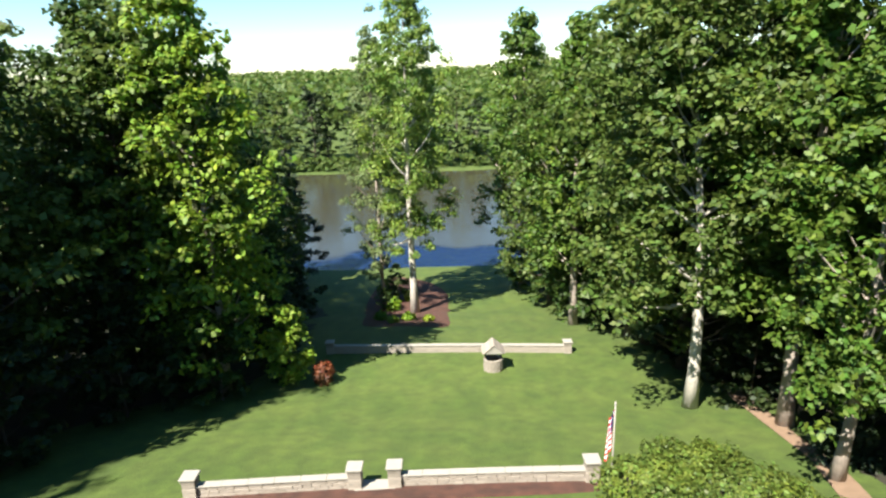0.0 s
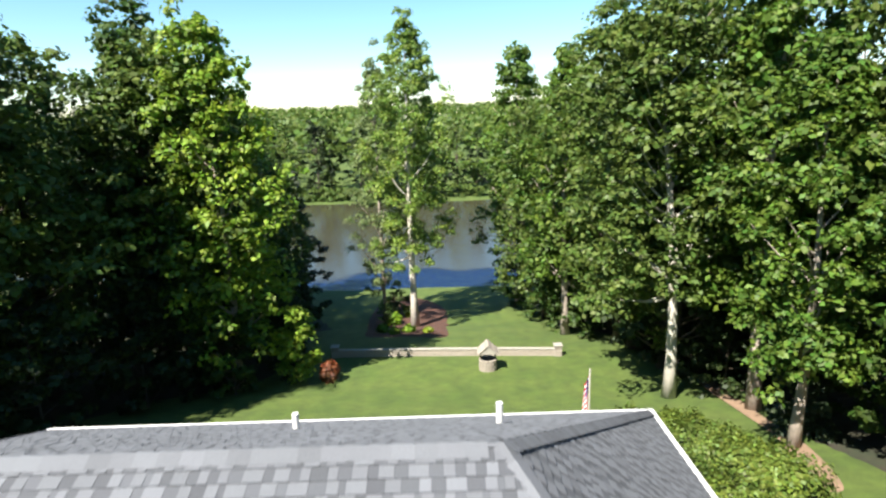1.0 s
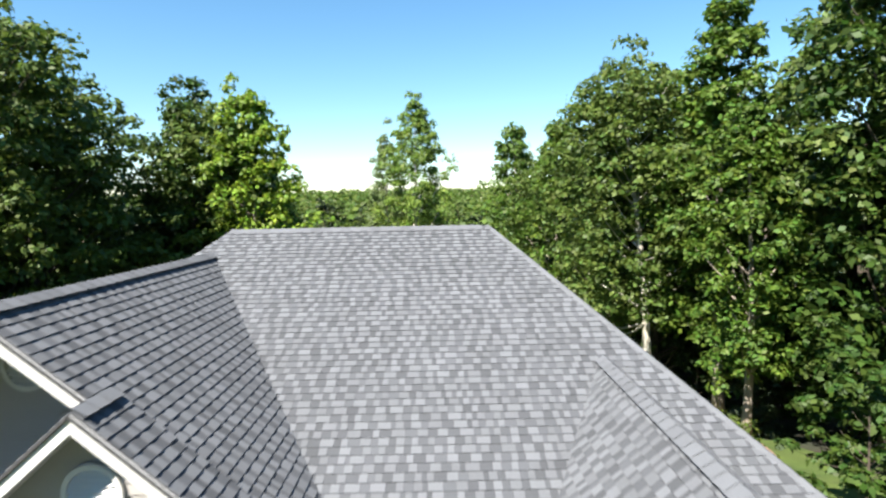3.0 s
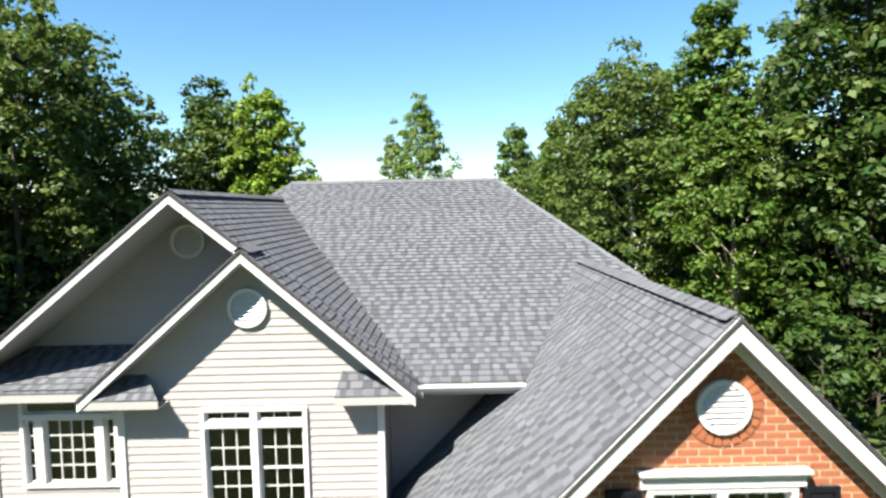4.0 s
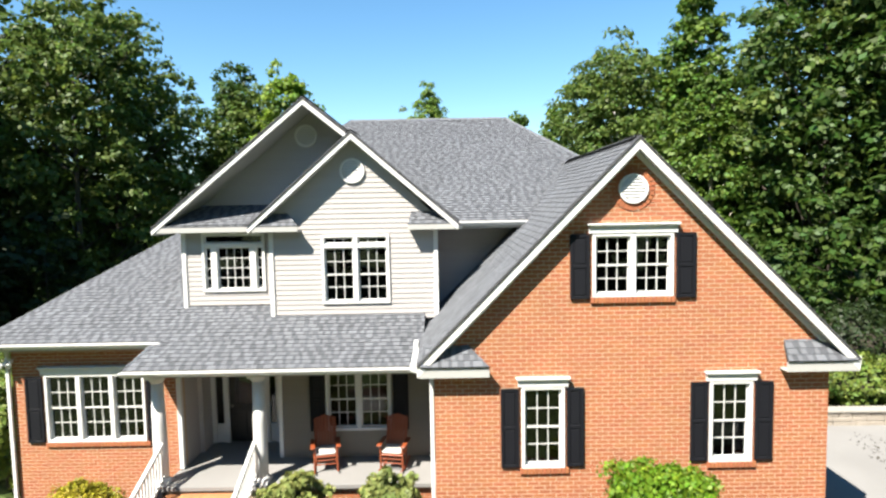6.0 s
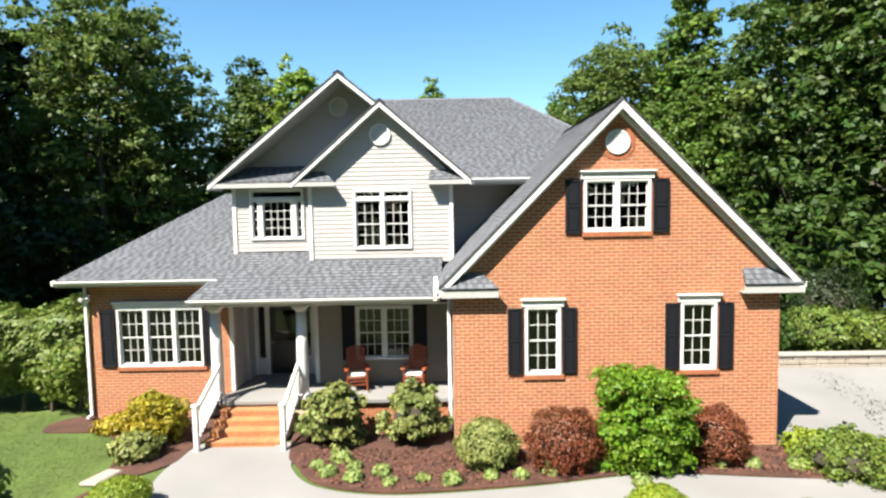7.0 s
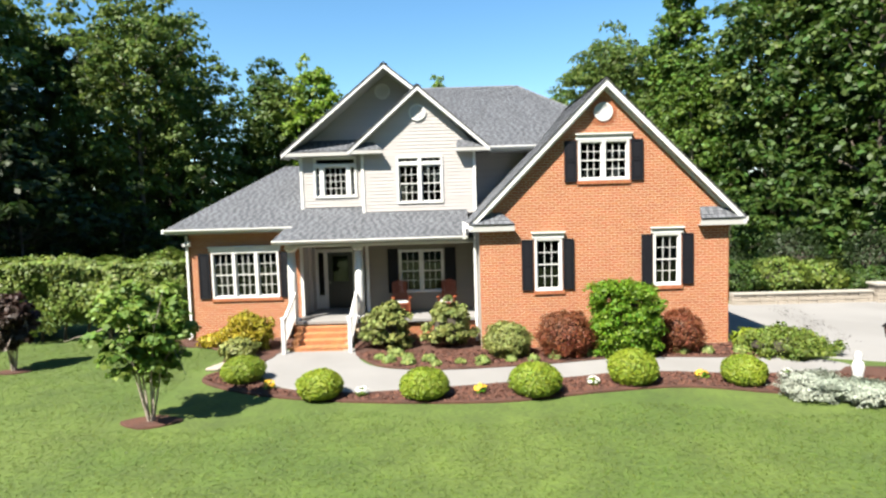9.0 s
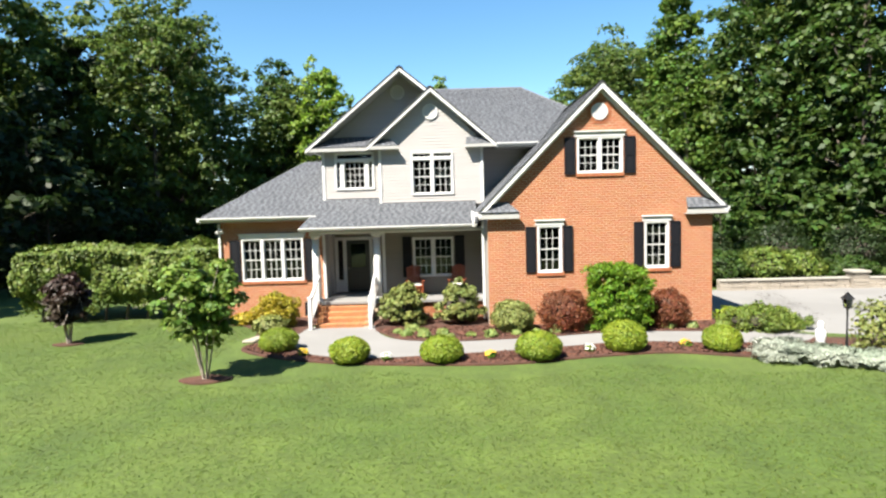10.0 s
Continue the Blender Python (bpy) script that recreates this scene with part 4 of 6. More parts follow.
m.box(-6.5, -7.985, 1.7, -5.93, -7.975, 2.6)
hpart("pane", m, GLASS, door)
for x0, x1 in ((-7.0, -6.8), (-5.64, -5.48)):
    m = Mesh()
    m.box(x0, -7.99, 1.2, x1, -7.98, 2.75)
    hpart("side_light", m, GLASS, door)
    m = Mesh()
    m.box(x0, -8.03, 0.73, x1, -7.95, 1.2)
    hpart("lower_panel", m, WHITE, door, bevel=0.01)
m = Mesh()
m.lathe([(0.03, 0), (0.035, 0.03), (0.02, 0.06)], 0, 0, 10)
m.v = [(x - 6.6, -8.0 - z, y + 1.66) for x, y, z in m.v]
hpart("knob", m, CAP, door)
for low, top, dark in single_shingles:
    o = low[0]
    me = Mesh()
    c = len(low)
    me.v = [tuple(p - o) for p in low + top]
    me.f.append(tuple(range(c, 2 * c)))
    for i in range(c):
        j = (i + 1) % c
        me.f.append((i, j, c + j, c + i))
    ob = new("shingle", me.data("shingle", SHINGLE_DARK_PIECE if dark else SHINGLE_PIECE))
    ob.parent = roof
    ob.location = o + HOUSE_SHIFT


# flood light under the corner eave, and the downspout elbow by the wing
m = Mesh()
m.box(-10.98, -9.72, 3.28, -10.86, -9.6, 3.36)
fl = hpart("flood_light", m, WHITE, label="small cream double flood light under the eave", bevel=0.01)
for s in (-1, 1):
    m = Mesh()
    m.tube([(-10.92 + s * 0.03, -9.7, 3.3), (-10.92 + s * 0.1, -9.82, 3.24)], [0.03, 0.06], 10)
    hpart("lamp_head", m, WHITE, fl)
m = Mesh()
m.prism([(-1.86, -10.85, 3.39), (-1.78, -10.85, 3.39), (-1.78, -10.2, 3.7), (-1.86, -10.2, 3.7)], (0, 0, 0.07))
m.box(-1.86, -10.92, 3.25, -1.78, -10.85, 3.46)
hpart("downspout", m, WHITE, label="white downspout elbow lying on the porch roof", bevel=0.008)


# ---- plants ----
LEAF_POPLAR = leaf_mat("bright_green_leaf", (0.0918, 0.155, 0.0189), (0.0622, 0.118, 0.0166))
# poplar green with sunlight brightened into the colour
LEAF_SUNLIT = leaf_mat("sunlit_tulip_leaf", (0.189, 0.279, 0.027), (0.135, 0.225, 0.0225))
LEAF_SAGE = leaf_mat("sage_green_leaf", (0.15, 0.2, 0.075), (0.11, 0.16, 0.05))
# poplar green darkened, the weaker light on these plants put into the colour
LEAF_SHADED = leaf_mat("shaded_green_leaf", (0.0464, 0.0881, 0.0137), (0.0342, 0.0684, 0.0107))
LEAF_OAK = leaf_mat("olive_green_leaf", (0.092, 0.138, 0.026), (0.066, 0.108, 0.02))
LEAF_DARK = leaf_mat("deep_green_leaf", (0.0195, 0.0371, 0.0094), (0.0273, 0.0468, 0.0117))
LEAF_YOUNG = leaf_mat("pale_spring_leaf", (0.157, 0.232, 0.034), (0.109, 0.184, 0.0306))
LEAF_HOSTA = leaf_mat("hosta_leaf", (0.195, 0.244, 0.0733), (0.147, 0.201, 0.0488), through=0.25)
LEAF_PINE = leaf_mat("pine_needles", (0.0181, 0.0337, 0.013), (0.0259, 0.0414, 0.0155), through=0.1)
LEAF_BOX = leaf_mat("yellow_green_leaf", (0.182, 0.237, 0.0165), (0.138, 0.198, 0.0165), through=0.25, island=0.2)
LEAF_SHRUB = leaf_mat("shrub_leaf", (0.19, 0.21, 0.0571), (0.139, 0.171, 0.0476), through=0.3)
LEAF_GREEN = leaf_mat("fresh_green_leaf", (0.13, 0.225, 0.013), (0.095, 0.19, 0.012))
LEAF_RED = leaf_mat("barberry_leaf", (0.14, 0.037, 0.014), (0.09, 0.036, 0.013), through=0.2, hue=0.03)
LEAF_PLUM = leaf_mat("plum_leaf", (0.037, 0.0163, 0.0133), (0.0296, 0.0222, 0.0111), through=0.25, hue=0.03)
LEAF_GOLD = leaf_mat("golden_leaf", (0.29, 0.225, 0.012), (0.19, 0.2, 0.014), through=0.25)
LEAF_SILVER = leaf_mat("silver_leaf", (0.277, 0.293, 0.249), (0.21, 0.249, 0.188), through=0.15, island=0.25)
LEAF_HEDGE = leaf_mat("hedge_leaf", (0.113, 0.159, 0.0232), (0.0793, 0.119, 0.0212), through=0.3)
PETAL_YELLOW = leaf_mat("yellow_petal", (0.474, 0.296, 0.0178), None, through=0.2)
PETAL_WHITE = leaf_mat("white_petal", (0.474, 0.474, 0.444), None, through=0.2)
TWIG = mat("dark_twig", (0.0296, 0.0237, 0.0163), rough=0.95, vary=0.2)
rs = np.random.RandomState(7)


def leaf_quads(c, n, size, stretch=1.5, rs=rs):
    """Diamond leaves at the places c, facing n, as vertices and faces."""
    k = len(c)
    n = n / (np.linalg.norm(n, axis=1, keepdims=True) + 1e-9)
    r = rs.normal(size=(k, 3))
    u = np.cross(n, r)
    u /= np.linalg.norm(u, axis=1, keepdims=True) + 1e-9
    w = np.cross(n, u)
    s = (size * rs.uniform(0.65, 1.35, (k, 1)))
    a, b = u * s * stretch / 2, w * s / 2
    fold = n * s * 0.14
    v = np.stack([c - a, c - b + fold + a * 0.15, c + a, c + b + fold + a * 0.15], 1).reshape(-1, 3)
    f = np.arange(4 * k).reshape(-1, 4)
    return v, f


def mesh_of(name, v, f, material):
    me = bpy.data.meshes.new(name)
    me.vertices.add(len(v))
    me.vertices.foreach_set("co", np.asarray(v, dtype=np.float32).ravel())
    me.loops.add(f.size)
    me.loops.foreach_set("vertex_index", f.ravel().astype(np.int32))
    me.polygons.add(len(f))
    me.polygons.foreach_set("loop_start", np.arange(0, f.size, 4, dtype=np.int32))
    me.materials.append(material)
    me.update(calc_edges=True)
    me.validate()
    return me


def unit(rs, k):
    d = rs.normal(size=(k, 3))
    return d / np.linalg.norm(d, axis=1, keepdims=True)


def cluster_leaves(centres, radii, per, size, rs, flat=0.65):
    """Leaves on the shells of many small clumps."""
    c = np.repeat(centres, per, 0)
    r = np.repeat(radii, per)[:, None]
    d = unit(rs, len(c))
    d[:, 2] = np.abs(d[:, 2]) * 0.9 - 0.35 * (rs.uniform(size=len(c)) < 0.5)
    p = c + d * r * rs.uniform(0.45, 1.05, (len(c), 1)) * np.array([1, 1, flat])
    n = d * 0.8 + np.array([0, 0, 0.55]) + rs.normal(size=p.shape) * 0.45
    return leaf_quads(p, n, size, rs=rs)


def build_tree(height, radius, base, kind, leaf, bark, seed, clumps=170, per=60, size=0.36, lean=(0, 0), trunk=0.0, name="tree"):
    """A tapered trunk with limbs, and a crown of leaf clumps in an uneven envelope."""
    rs = np.random.RandomState(seed)
    t = thing(name, (0, 0, 0), "tree", "tree")
    tr = trunk or height * 0.014
    m = Mesh()
    pts, rad = [], []
    bend = rs.normal(size=2) * height * 0.012
    for i in range(9):
        q = i / 8
        pts.append((lean[0] * q ** 1.4 + bend[0] * math.sin(q * 4), lean[1] * q ** 1.4 + bend[1] * math.sin(q * 3.3), q * height * 0.93 - 0.3))
        rad.append(tr * (1.35 if i == 0 else 1) * (1 - 0.9 * q) + 0.012)
    m.tube(pts, rad, 9)

    def axis(q):
        i = min(int(q / 0.93 * 8), 7)
        return Vector(pts[i]).lerp(Vector(pts[i + 1]), q / 0.93 * 8 - i)

    cs, rr = [], []
    for i in range(clumps):
        q = base + (1 - base) * ((i + rs.uniform()) / clumps) ** 0.9
        s = (q - base) / (1 - base)
        if kind == "oak":
            env = math.sin(math.pi * min(1, 0.13 + 0.8 * s)) ** 0.6
        elif kind == "poplar":
            env = (0.5 + 0.5 * math.sin(math.pi * min(1, s * 0.85 + 0.15))) * (1 - s ** 6 * 0.55)
        else:
            env = 1.02 - s
        ang = rs.uniform(0, 2 * math.pi)
        wob = 1 + 0.75 * noise.noise((math.cos(ang) * 1.6, math.sin(ang) * 1.6, s * 3.2 + seed))
        d = env * radius * wob * (0.25 + 0.85 * math.sqrt(rs.uniform()))
        a = axis(min(q, 0.92))
        cs.append((a.x + math.cos(ang) * d, a.y + math.sin(ang) * d, q * height + rs.normal() * 0.9))
        rr.append((0.4 + radius * (0.07 + 0.13 * rs.uniform())) * (0.6 + 0.4 * env))
    cs, rr = np.array(cs), np.array(rr)
    order = np.argsort(rs.uniform(size=clumps))[: min(26, clumps)]
    for i in order:
        c = Vector(cs[i])
        q = max(base + 0.02, min(0.9, (c.z / height) - 0.1 - 0.06 * rs.uniform()))
        a = axis(q)
        r0 = tr * (1 - 0.9 * q) * 0.5
        mid = a.lerp(c, 0.5) + Vector((0, 0, -0.25 * (c - a).length * 0.3))
        m.tube([a, mid, c], [r0, r0 * 0.6, 0.015], 5, caps=False)
    part("trunk", m, bark, t, smooth=True, normals=False)
    v, f = cluster_leaves(cs, rr, per, size, rs, flat=1.0 if kind == "poplar" else 0.75)
    o = new("crown", mesh_of("crown", v, f, leaf))
    o.parent = t
    return t


def plant(src, x, y, scale=1.0, tall=1.0, turn=0.0, label="", group="", category="tree", first=[]):
    """Sets a tree on the ground: the first use moves the built one, later ones copy it."""
    m = pose(x, y, ground_z(x, y), 0, 0, turn) @ Matrix.Diagonal((scale, scale, scale * tall, 1))
    if src.name in first:
        o = copy_thing(src, pose(x, y, ground_z(x, y), 0, 0, turn))
        o.scale = (scale, scale, scale * tall)
    else:
        first.append(src.name)
        src.matrix_basis = m
        o = src
    return tagged(o, label, category, group)


OAK_LABEL = "tall oak with a broad olive-green crown at the wood's edge"
POP_LABEL = "tall slender tulip poplar with bright green leaves"
FAR_LABEL = "leafy tree within the dense woods"
oak_a = build_tree(24, 6.0, 0.16, "oak", LEAF_OAK, BARK, 11, 360, 38, 0.29)
oak_b = build_tree(25, 5.6, 0.12, "oak", LEAF_OAK, BARK, 12, 360, 38, 0.29)
pop_a = build_tree(25, 3.6, 0.21, "poplar", LEAF_POPLAR, BARK_PALE, 13, 340, 38, 0.275)
pop_b = build_tree(26, 4.3, 0.1, "poplar", LEAF_SHADED, BARK, 14, 360, 38, 0.275)
pop_c = build_tree(25, 4.2, 0.16, "poplar", LEAF_SUNLIT, BARK_PALE, 27, 340, 38, 0.275)
lake_tree = build_tree(32.5, 4.3, 0.25, "poplar", LEAF_YOUNG, BARK_WHITE, 15, 330, 85, 0.21, trunk=0.44)
lake_tree_thin = build_tree(29, 2.9, 0.12, "poplar", LEAF_SAGE, BARK_PALE, 16, 190, 85, 0.2, trunk=0.25)
big_oak = build_tree(27, 5.6, 0.29, "oak", LEAF_OAK, BARK_WHITE, 17, 440, 48, 0.26, lean=(-1.6, 0.5), trunk=0.38)
young = build_tree(5.4, 1.35, 0.06, "poplar", LEAF_SUNLIT, BARK, 18, 60, 50, 0.2, trunk=0.06)
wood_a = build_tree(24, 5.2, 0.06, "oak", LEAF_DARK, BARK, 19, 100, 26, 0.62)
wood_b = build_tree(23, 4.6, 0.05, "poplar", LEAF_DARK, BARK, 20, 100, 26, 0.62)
wood_c = build_tree(25, 5.0, 0.08, "oak", LEAF_OAK, BARK, 21, 100, 26, 0.62)
under = build_tree(8, 2.6, 0.04, "oak", LEAF_SHADED, BARK, 22, 60, 45, 0.3, trunk=0.08)
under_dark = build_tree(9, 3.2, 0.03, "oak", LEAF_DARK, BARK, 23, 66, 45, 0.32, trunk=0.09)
pine = build_tree(19, 2.8, 0.12, "cone", LEAF_PINE, BARK, 24, 150, 50, 0.3, name="pine_tree")
cedar = build_tree(5, 1.5, 0.02, "cone", LEAF_PINE, BARK, 25, 90, 60, 0.16, trunk=0.1, name="cedar_tree")

plant(lake_tree, -3.1, 61.5, 1.0, 1.07, label="tall tulip poplar with pale bare trunk in a mulch bed")
plant(lake_tree_thin, -7.2, 66, 1.0, 1.1, label="slender pale-leaved tree beside the lakeside poplar")
plant(big_oak, 15.5, 29.7, 1.0, 0.93, label="tall oak with a pale straight trunk on the lawn's edge")
plant(young, -11.2, 36.4, 1.1, label="small bright green tree at the lawn's edge")
for src, x, y, s, tl, a in (
    (pop_c, -15.7, 35.4, 1.0, 1.06, 20), (pop_c, -20, 42, 0.95, 1.05, 130), (oak_a, -28.5, 26, 1.15, 1.0, 40), (oak_b, -27.5, 20.5, 0.9, 1.15, 240), (oak_b, -33, 27, 1.16, 1.0, 140), (oak_a, -19.5, 37, 1.05, 1.0, 200), (oak_b, -21.5, 46, 0.92, 1.0, 80),
    (pop_b, -19.4, 53, 0.95, 1.0, 10), (oak_b, -20.5, 62, 0.9, 1.0, 250), (pop_b, -21.5, 37, 1.06, 1.0, 300), (oak_a, -42, 16, 1.2, 1.0, 100), (oak_b, -40, 2, 1.25, 1.1, 10), (oak_a, -44, -10, 1.3, 1.1, 220), (oak_b, -29, 34, 1.05, 1.0, 77), (oak_a, -40, 22, 1.12, 1.0, 10),
    (pop_a, 19.4, 26.2, 1.12, 1.0, 50), (pop_a, 17.8, 19.6, 0.8, 0.95, 160), (oak_b, 17.8, 37, 1.07, 1.1, 30), (oak_a, 16.5, 45, 1.0, 1.1, 310), (pop_b, 14.8, 57, 0.98, 1.0, 130), (pop_a, 11.0, 72.5, 1.32, 1.0, 250), (oak_b, 13.2, 64, 1.0, 1.06, 20), (pop_b, 15.2, 69, 1.0, 1.05, 200),
    (pop_b, 22.5, 14.6, 1.12, 1.0, 20), (oak_a, 25.5, 21, 1.1, 1.0, 160), (pop_b, 24.5, 8.2, 1.08, 1.06, 280), (pop_b, 29, 3, 1.15, 1.0, 75), (oak_b, 27, 12, 1.1, 1.0, 222), (pop_b, 33, -4, 1.1, 1.0, 10), (oak_a, 22, 36, 1.12, 1.0, 12), (pop_a, 13.0, 51, 1.1, 1.0, 90)):
    o = plant(src, x, y, s, tl, a, OAK_LABEL if src in (oak_a, oak_b) else POP_LABEL, "trees along the wood's edge")
for src, x, y, s, a in ((pine, -20.5, 79, 1.0, 0), (pine, -21.2, 73, 0.8, 90), (pine, -24, 70, 1.1, 200)):
    plant(src, x, y, s, 1.0, a, "dark pine with bare lower trunk by the lake", "lakeside pines", "pine")
wrng = random.Random(5)
woods = []
for x0, x1, y0, y1, step in ((-66, -27, -34, 84, 10), (28, 60, -30, 84, 10), (-26, -19, 40, 82, 7.5), (18, 27, 36, 84, 8)):
    y = y0
    while y < y1:
        x = x0
        while x < x1:
            woods.append((x + wrng.uniform(-2.5, 2.5), y + wrng.uniform(-2.5, 2.5)))
            x += step
        y += step
for i, (x, y) in enumerate(woods):
    if (x > -37 and x < -20 and -12 < y < 20) or (x < -36 and y < 16 and x > -48) or (x > 24 and x < 36 and y < 16 and y > -8):
        continue
    plant((wood_a, wood_b, wood_c)[i % 3], x, y, wrng.uniform(0.8, 1.08), 1.0, wrng.uniform(0, 360), FAR_LABEL, "woods beside the house")
# far shore
for i in range(46):
    x = -150 + i * 7.2 + wrng.uniform(-3, 3)
    plant((wood_c, wood_b)[i % 2], x, 190 + wrng.uniform(0, 12), wrng.uniform(0.85, 1.08), 1.0, wrng.uniform(0, 360), "leafy tree on the far lake shore", "woods on the far shore")
# unseen trees behind the camera, added to cut low sky light on the house
for i in range(44):
    plant((wood_b, wood_c, wood_a)[i % 3], -72 + (i % 22) * 6.6 + wrng.uniform(-1.5, 1.5), -51 - 7 * (i // 22) + wrng.uniform(-2, 1), wrng.uniform(0.85, 1.1), 1.0, wrng.uniform(0, 360), "unseen leafy tree added to block the low sky", "trees across the front lawn")
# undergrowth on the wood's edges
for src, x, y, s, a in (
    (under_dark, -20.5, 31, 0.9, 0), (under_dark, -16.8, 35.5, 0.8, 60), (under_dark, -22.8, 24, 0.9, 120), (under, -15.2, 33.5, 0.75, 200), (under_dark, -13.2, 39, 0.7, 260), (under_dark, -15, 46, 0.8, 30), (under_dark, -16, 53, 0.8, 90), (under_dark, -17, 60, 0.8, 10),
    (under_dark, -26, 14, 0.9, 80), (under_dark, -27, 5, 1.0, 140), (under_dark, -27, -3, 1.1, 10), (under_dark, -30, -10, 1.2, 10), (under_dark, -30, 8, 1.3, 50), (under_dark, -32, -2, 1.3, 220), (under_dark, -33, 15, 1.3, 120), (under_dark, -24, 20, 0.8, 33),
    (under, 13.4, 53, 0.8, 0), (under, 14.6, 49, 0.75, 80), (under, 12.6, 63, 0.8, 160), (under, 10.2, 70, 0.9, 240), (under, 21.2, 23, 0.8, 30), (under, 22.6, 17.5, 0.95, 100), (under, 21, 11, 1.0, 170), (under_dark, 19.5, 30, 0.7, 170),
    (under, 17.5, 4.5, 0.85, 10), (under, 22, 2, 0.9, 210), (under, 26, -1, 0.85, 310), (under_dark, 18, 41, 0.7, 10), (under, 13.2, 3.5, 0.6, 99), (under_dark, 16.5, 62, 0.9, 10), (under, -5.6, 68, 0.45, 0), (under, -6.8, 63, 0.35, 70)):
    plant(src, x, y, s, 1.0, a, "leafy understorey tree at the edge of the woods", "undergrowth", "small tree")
plant(cedar, 19.6, 21.5, 1.0, 1.0, 0, "dense dark green cedar beside the path", "", "cedar")


# far wooded hills
def far_hills():
    rs = np.random.RandomState(40)
    k = 5200
    x = rs.uniform(-620, 620, k)
    y = 208 + 620 * rs.uniform(size=k) ** 1.3
    z = np.array([ground_z(a, b) for a, b in zip(x, y)])
    c = np.stack([x, y, z + rs.uniform(8, 15, k)], 1)
    v, f = cluster_leaves(c, rs.uniform(4, 7, k), 12, 2.4, rs, flat=0.9)
    o = new("far_woods", mesh_of("far_woods", v, f, LEAF_OAK))
    tagged(o, "wooded hills beyond the lake", "woods", kind="stuff")


far_hills()


def shore_shrubs():
    rs = np.random.RandomState(41)
    k = 1300
    x = rs.uniform(-150, 170, k)
    c = np.stack([x, 186 + rs.uniform(0, 4, k), -14.6 + rs.uniform(0.2, 4.2, k)], 1)
    v, f = cluster_leaves(c, rs.uniform(0.8, 1.7, k), 22, 0.6, rs, flat=0.9)
    tagged(new("shore_shrubs", mesh_of("shore_shrubs", v, f, LEAF_OAK)), "leafy shrubs along the far shore", "shrubs", kind="stuff")


shore_shrubs()


# ---- shrubs ----
def shrub(name, x, y, w, d, h, leaf, label, size=0.07, count=2600, seed=0, category="shrub", group="", lumps=0.12, core=True, shape="ball", z=None, tufts=0):
    """Leaves on a lumpy dome, round a dark twiggy core."""
    rs = np.random.RandomState(seed + 100)
    t = thing(name, (x, y, ground_z(x, y) if z is None else z), label, category, group)
    dirs = unit(rs, count)
    dirs[:, 2] = np.where(dirs[:, 2] < -0.8, -dirs[:, 2], dirs[:, 2])
    lump = np.array([1 + lumps * 2 * noise.noise((q[0] * 2.2 + seed, q[1] * 2.2, q[2] * 2.2)) + lumps * noise.noise((q[0] * 5, q[1] * 5 + seed, q[2] * 5)) for q in dirs])
    if shape == "box":
        p = dirs / np.max(np.abs(dirs), axis=1, keepdims=True) * 0.97
        p = p * 0.8 + dirs * 0.2
    else:
        p = dirs
    r = lump * rs.uniform(0.78, 1.03, count)
    c = p * r[:, None] * np.array([w / 2, d / 2, h * 0.52])
    c[:, 2] += h * 0.48
    c[:, 2] = np.maximum(c[:, 2], 0.02)
    if tufts:
        seat = rs.randint(0, tufts, count)
        spread = 0.09 + 0.05 * max(w, h)
        e = unit(rs, count)
        e[:, 2] = np.abs(e[:, 2]) * 1.1 - 0.3
        c = c[seat] * 0.95 + e * spread * rs.uniform(0.35, 1.15, (count, 1))
        c[:, 2] = np.maximum(c[:, 2], 0.02)
        dirs = e
    n = dirs + rs.normal(size=c.shape) * 0.5 + np.array([0, 0, 0.2])
    v, f = leaf_quads(c, n, size, rs=rs)
    o = new("foliage", mesh_of("foliage", v, f, leaf))
    o.parent = t
    if core:
        m = Mesh()
        rings = [(max(0.02, math.sin(math.pi * (0.06 + 0.86 * i / 7))) * 0.72, h * (0.06 + 0.74 * i / 7)) for i in range(8)]
        m.lathe(rings, 0, 0, 14, w / 2, d / 2)
        part("core", m, TWIG if core is True else core, t, smooth=True)
    else:
        m = Mesh()
        for i in range(9):
            q = rs.uniform(0, 6.283)
            m.tube([(0, 0, -0.03), (math.cos(q) * w * 0.12, math.sin(q) * d * 0.12, h * 0.35), (math.cos(q) * w * 0.3, math.sin(q) * d * 0.3, h * 0.75)], [0.025, 0.018, 0.006], 5, caps=False)
        tagged(part("stalks", m, BARK, t, normals=False), kind="stuff")
    return t


# clipped yellow-green balls along the walk
for i, (x, y, w, h) in enumerate(((-7.6, -14.5, 1.08, 0.66), (-5.35, -15.95, 1.05, 0.66), (-2.97, -16.1, 1.12, 0.66), (-0.48, -16.1, 1.18, 0.72), (1.9, -15.5, 1.15, 0.82), (4.35, -15.8, 0.98, 0.68))):
    shrub("boxwood", x, y, w, w, h, LEAF_BOX, "clipped round yellow-green boxwood in the mulch bed", 0.032, 12000, i, "boxwood", "clipped shrubs along the walk", 0.035)
# shrubs against the house
shrub("rhododendron", -4.25, -11.35, 1.5, 1.4, 1.32, LEAF_SHRUB, "leggy olive-green rhododendron beside the steps", 0.075, 7000, 11, lumps=0.22, tufts=90)
shrub("rhododendron", -2.35, -11.45, 1.35, 1.3, 1.4, LEAF_SHRUB, "leggy olive-green rhododendron in front of the porch", 0.075, 7000, 12, lumps=0.26, tufts=80)
shrub("azalea", -0.75, -12.75, 1.35, 1.2, 1.0, LEAF_SHRUB, "round olive-green azalea by the brick wall", 0.045, 7000, 13, lumps=0.1)
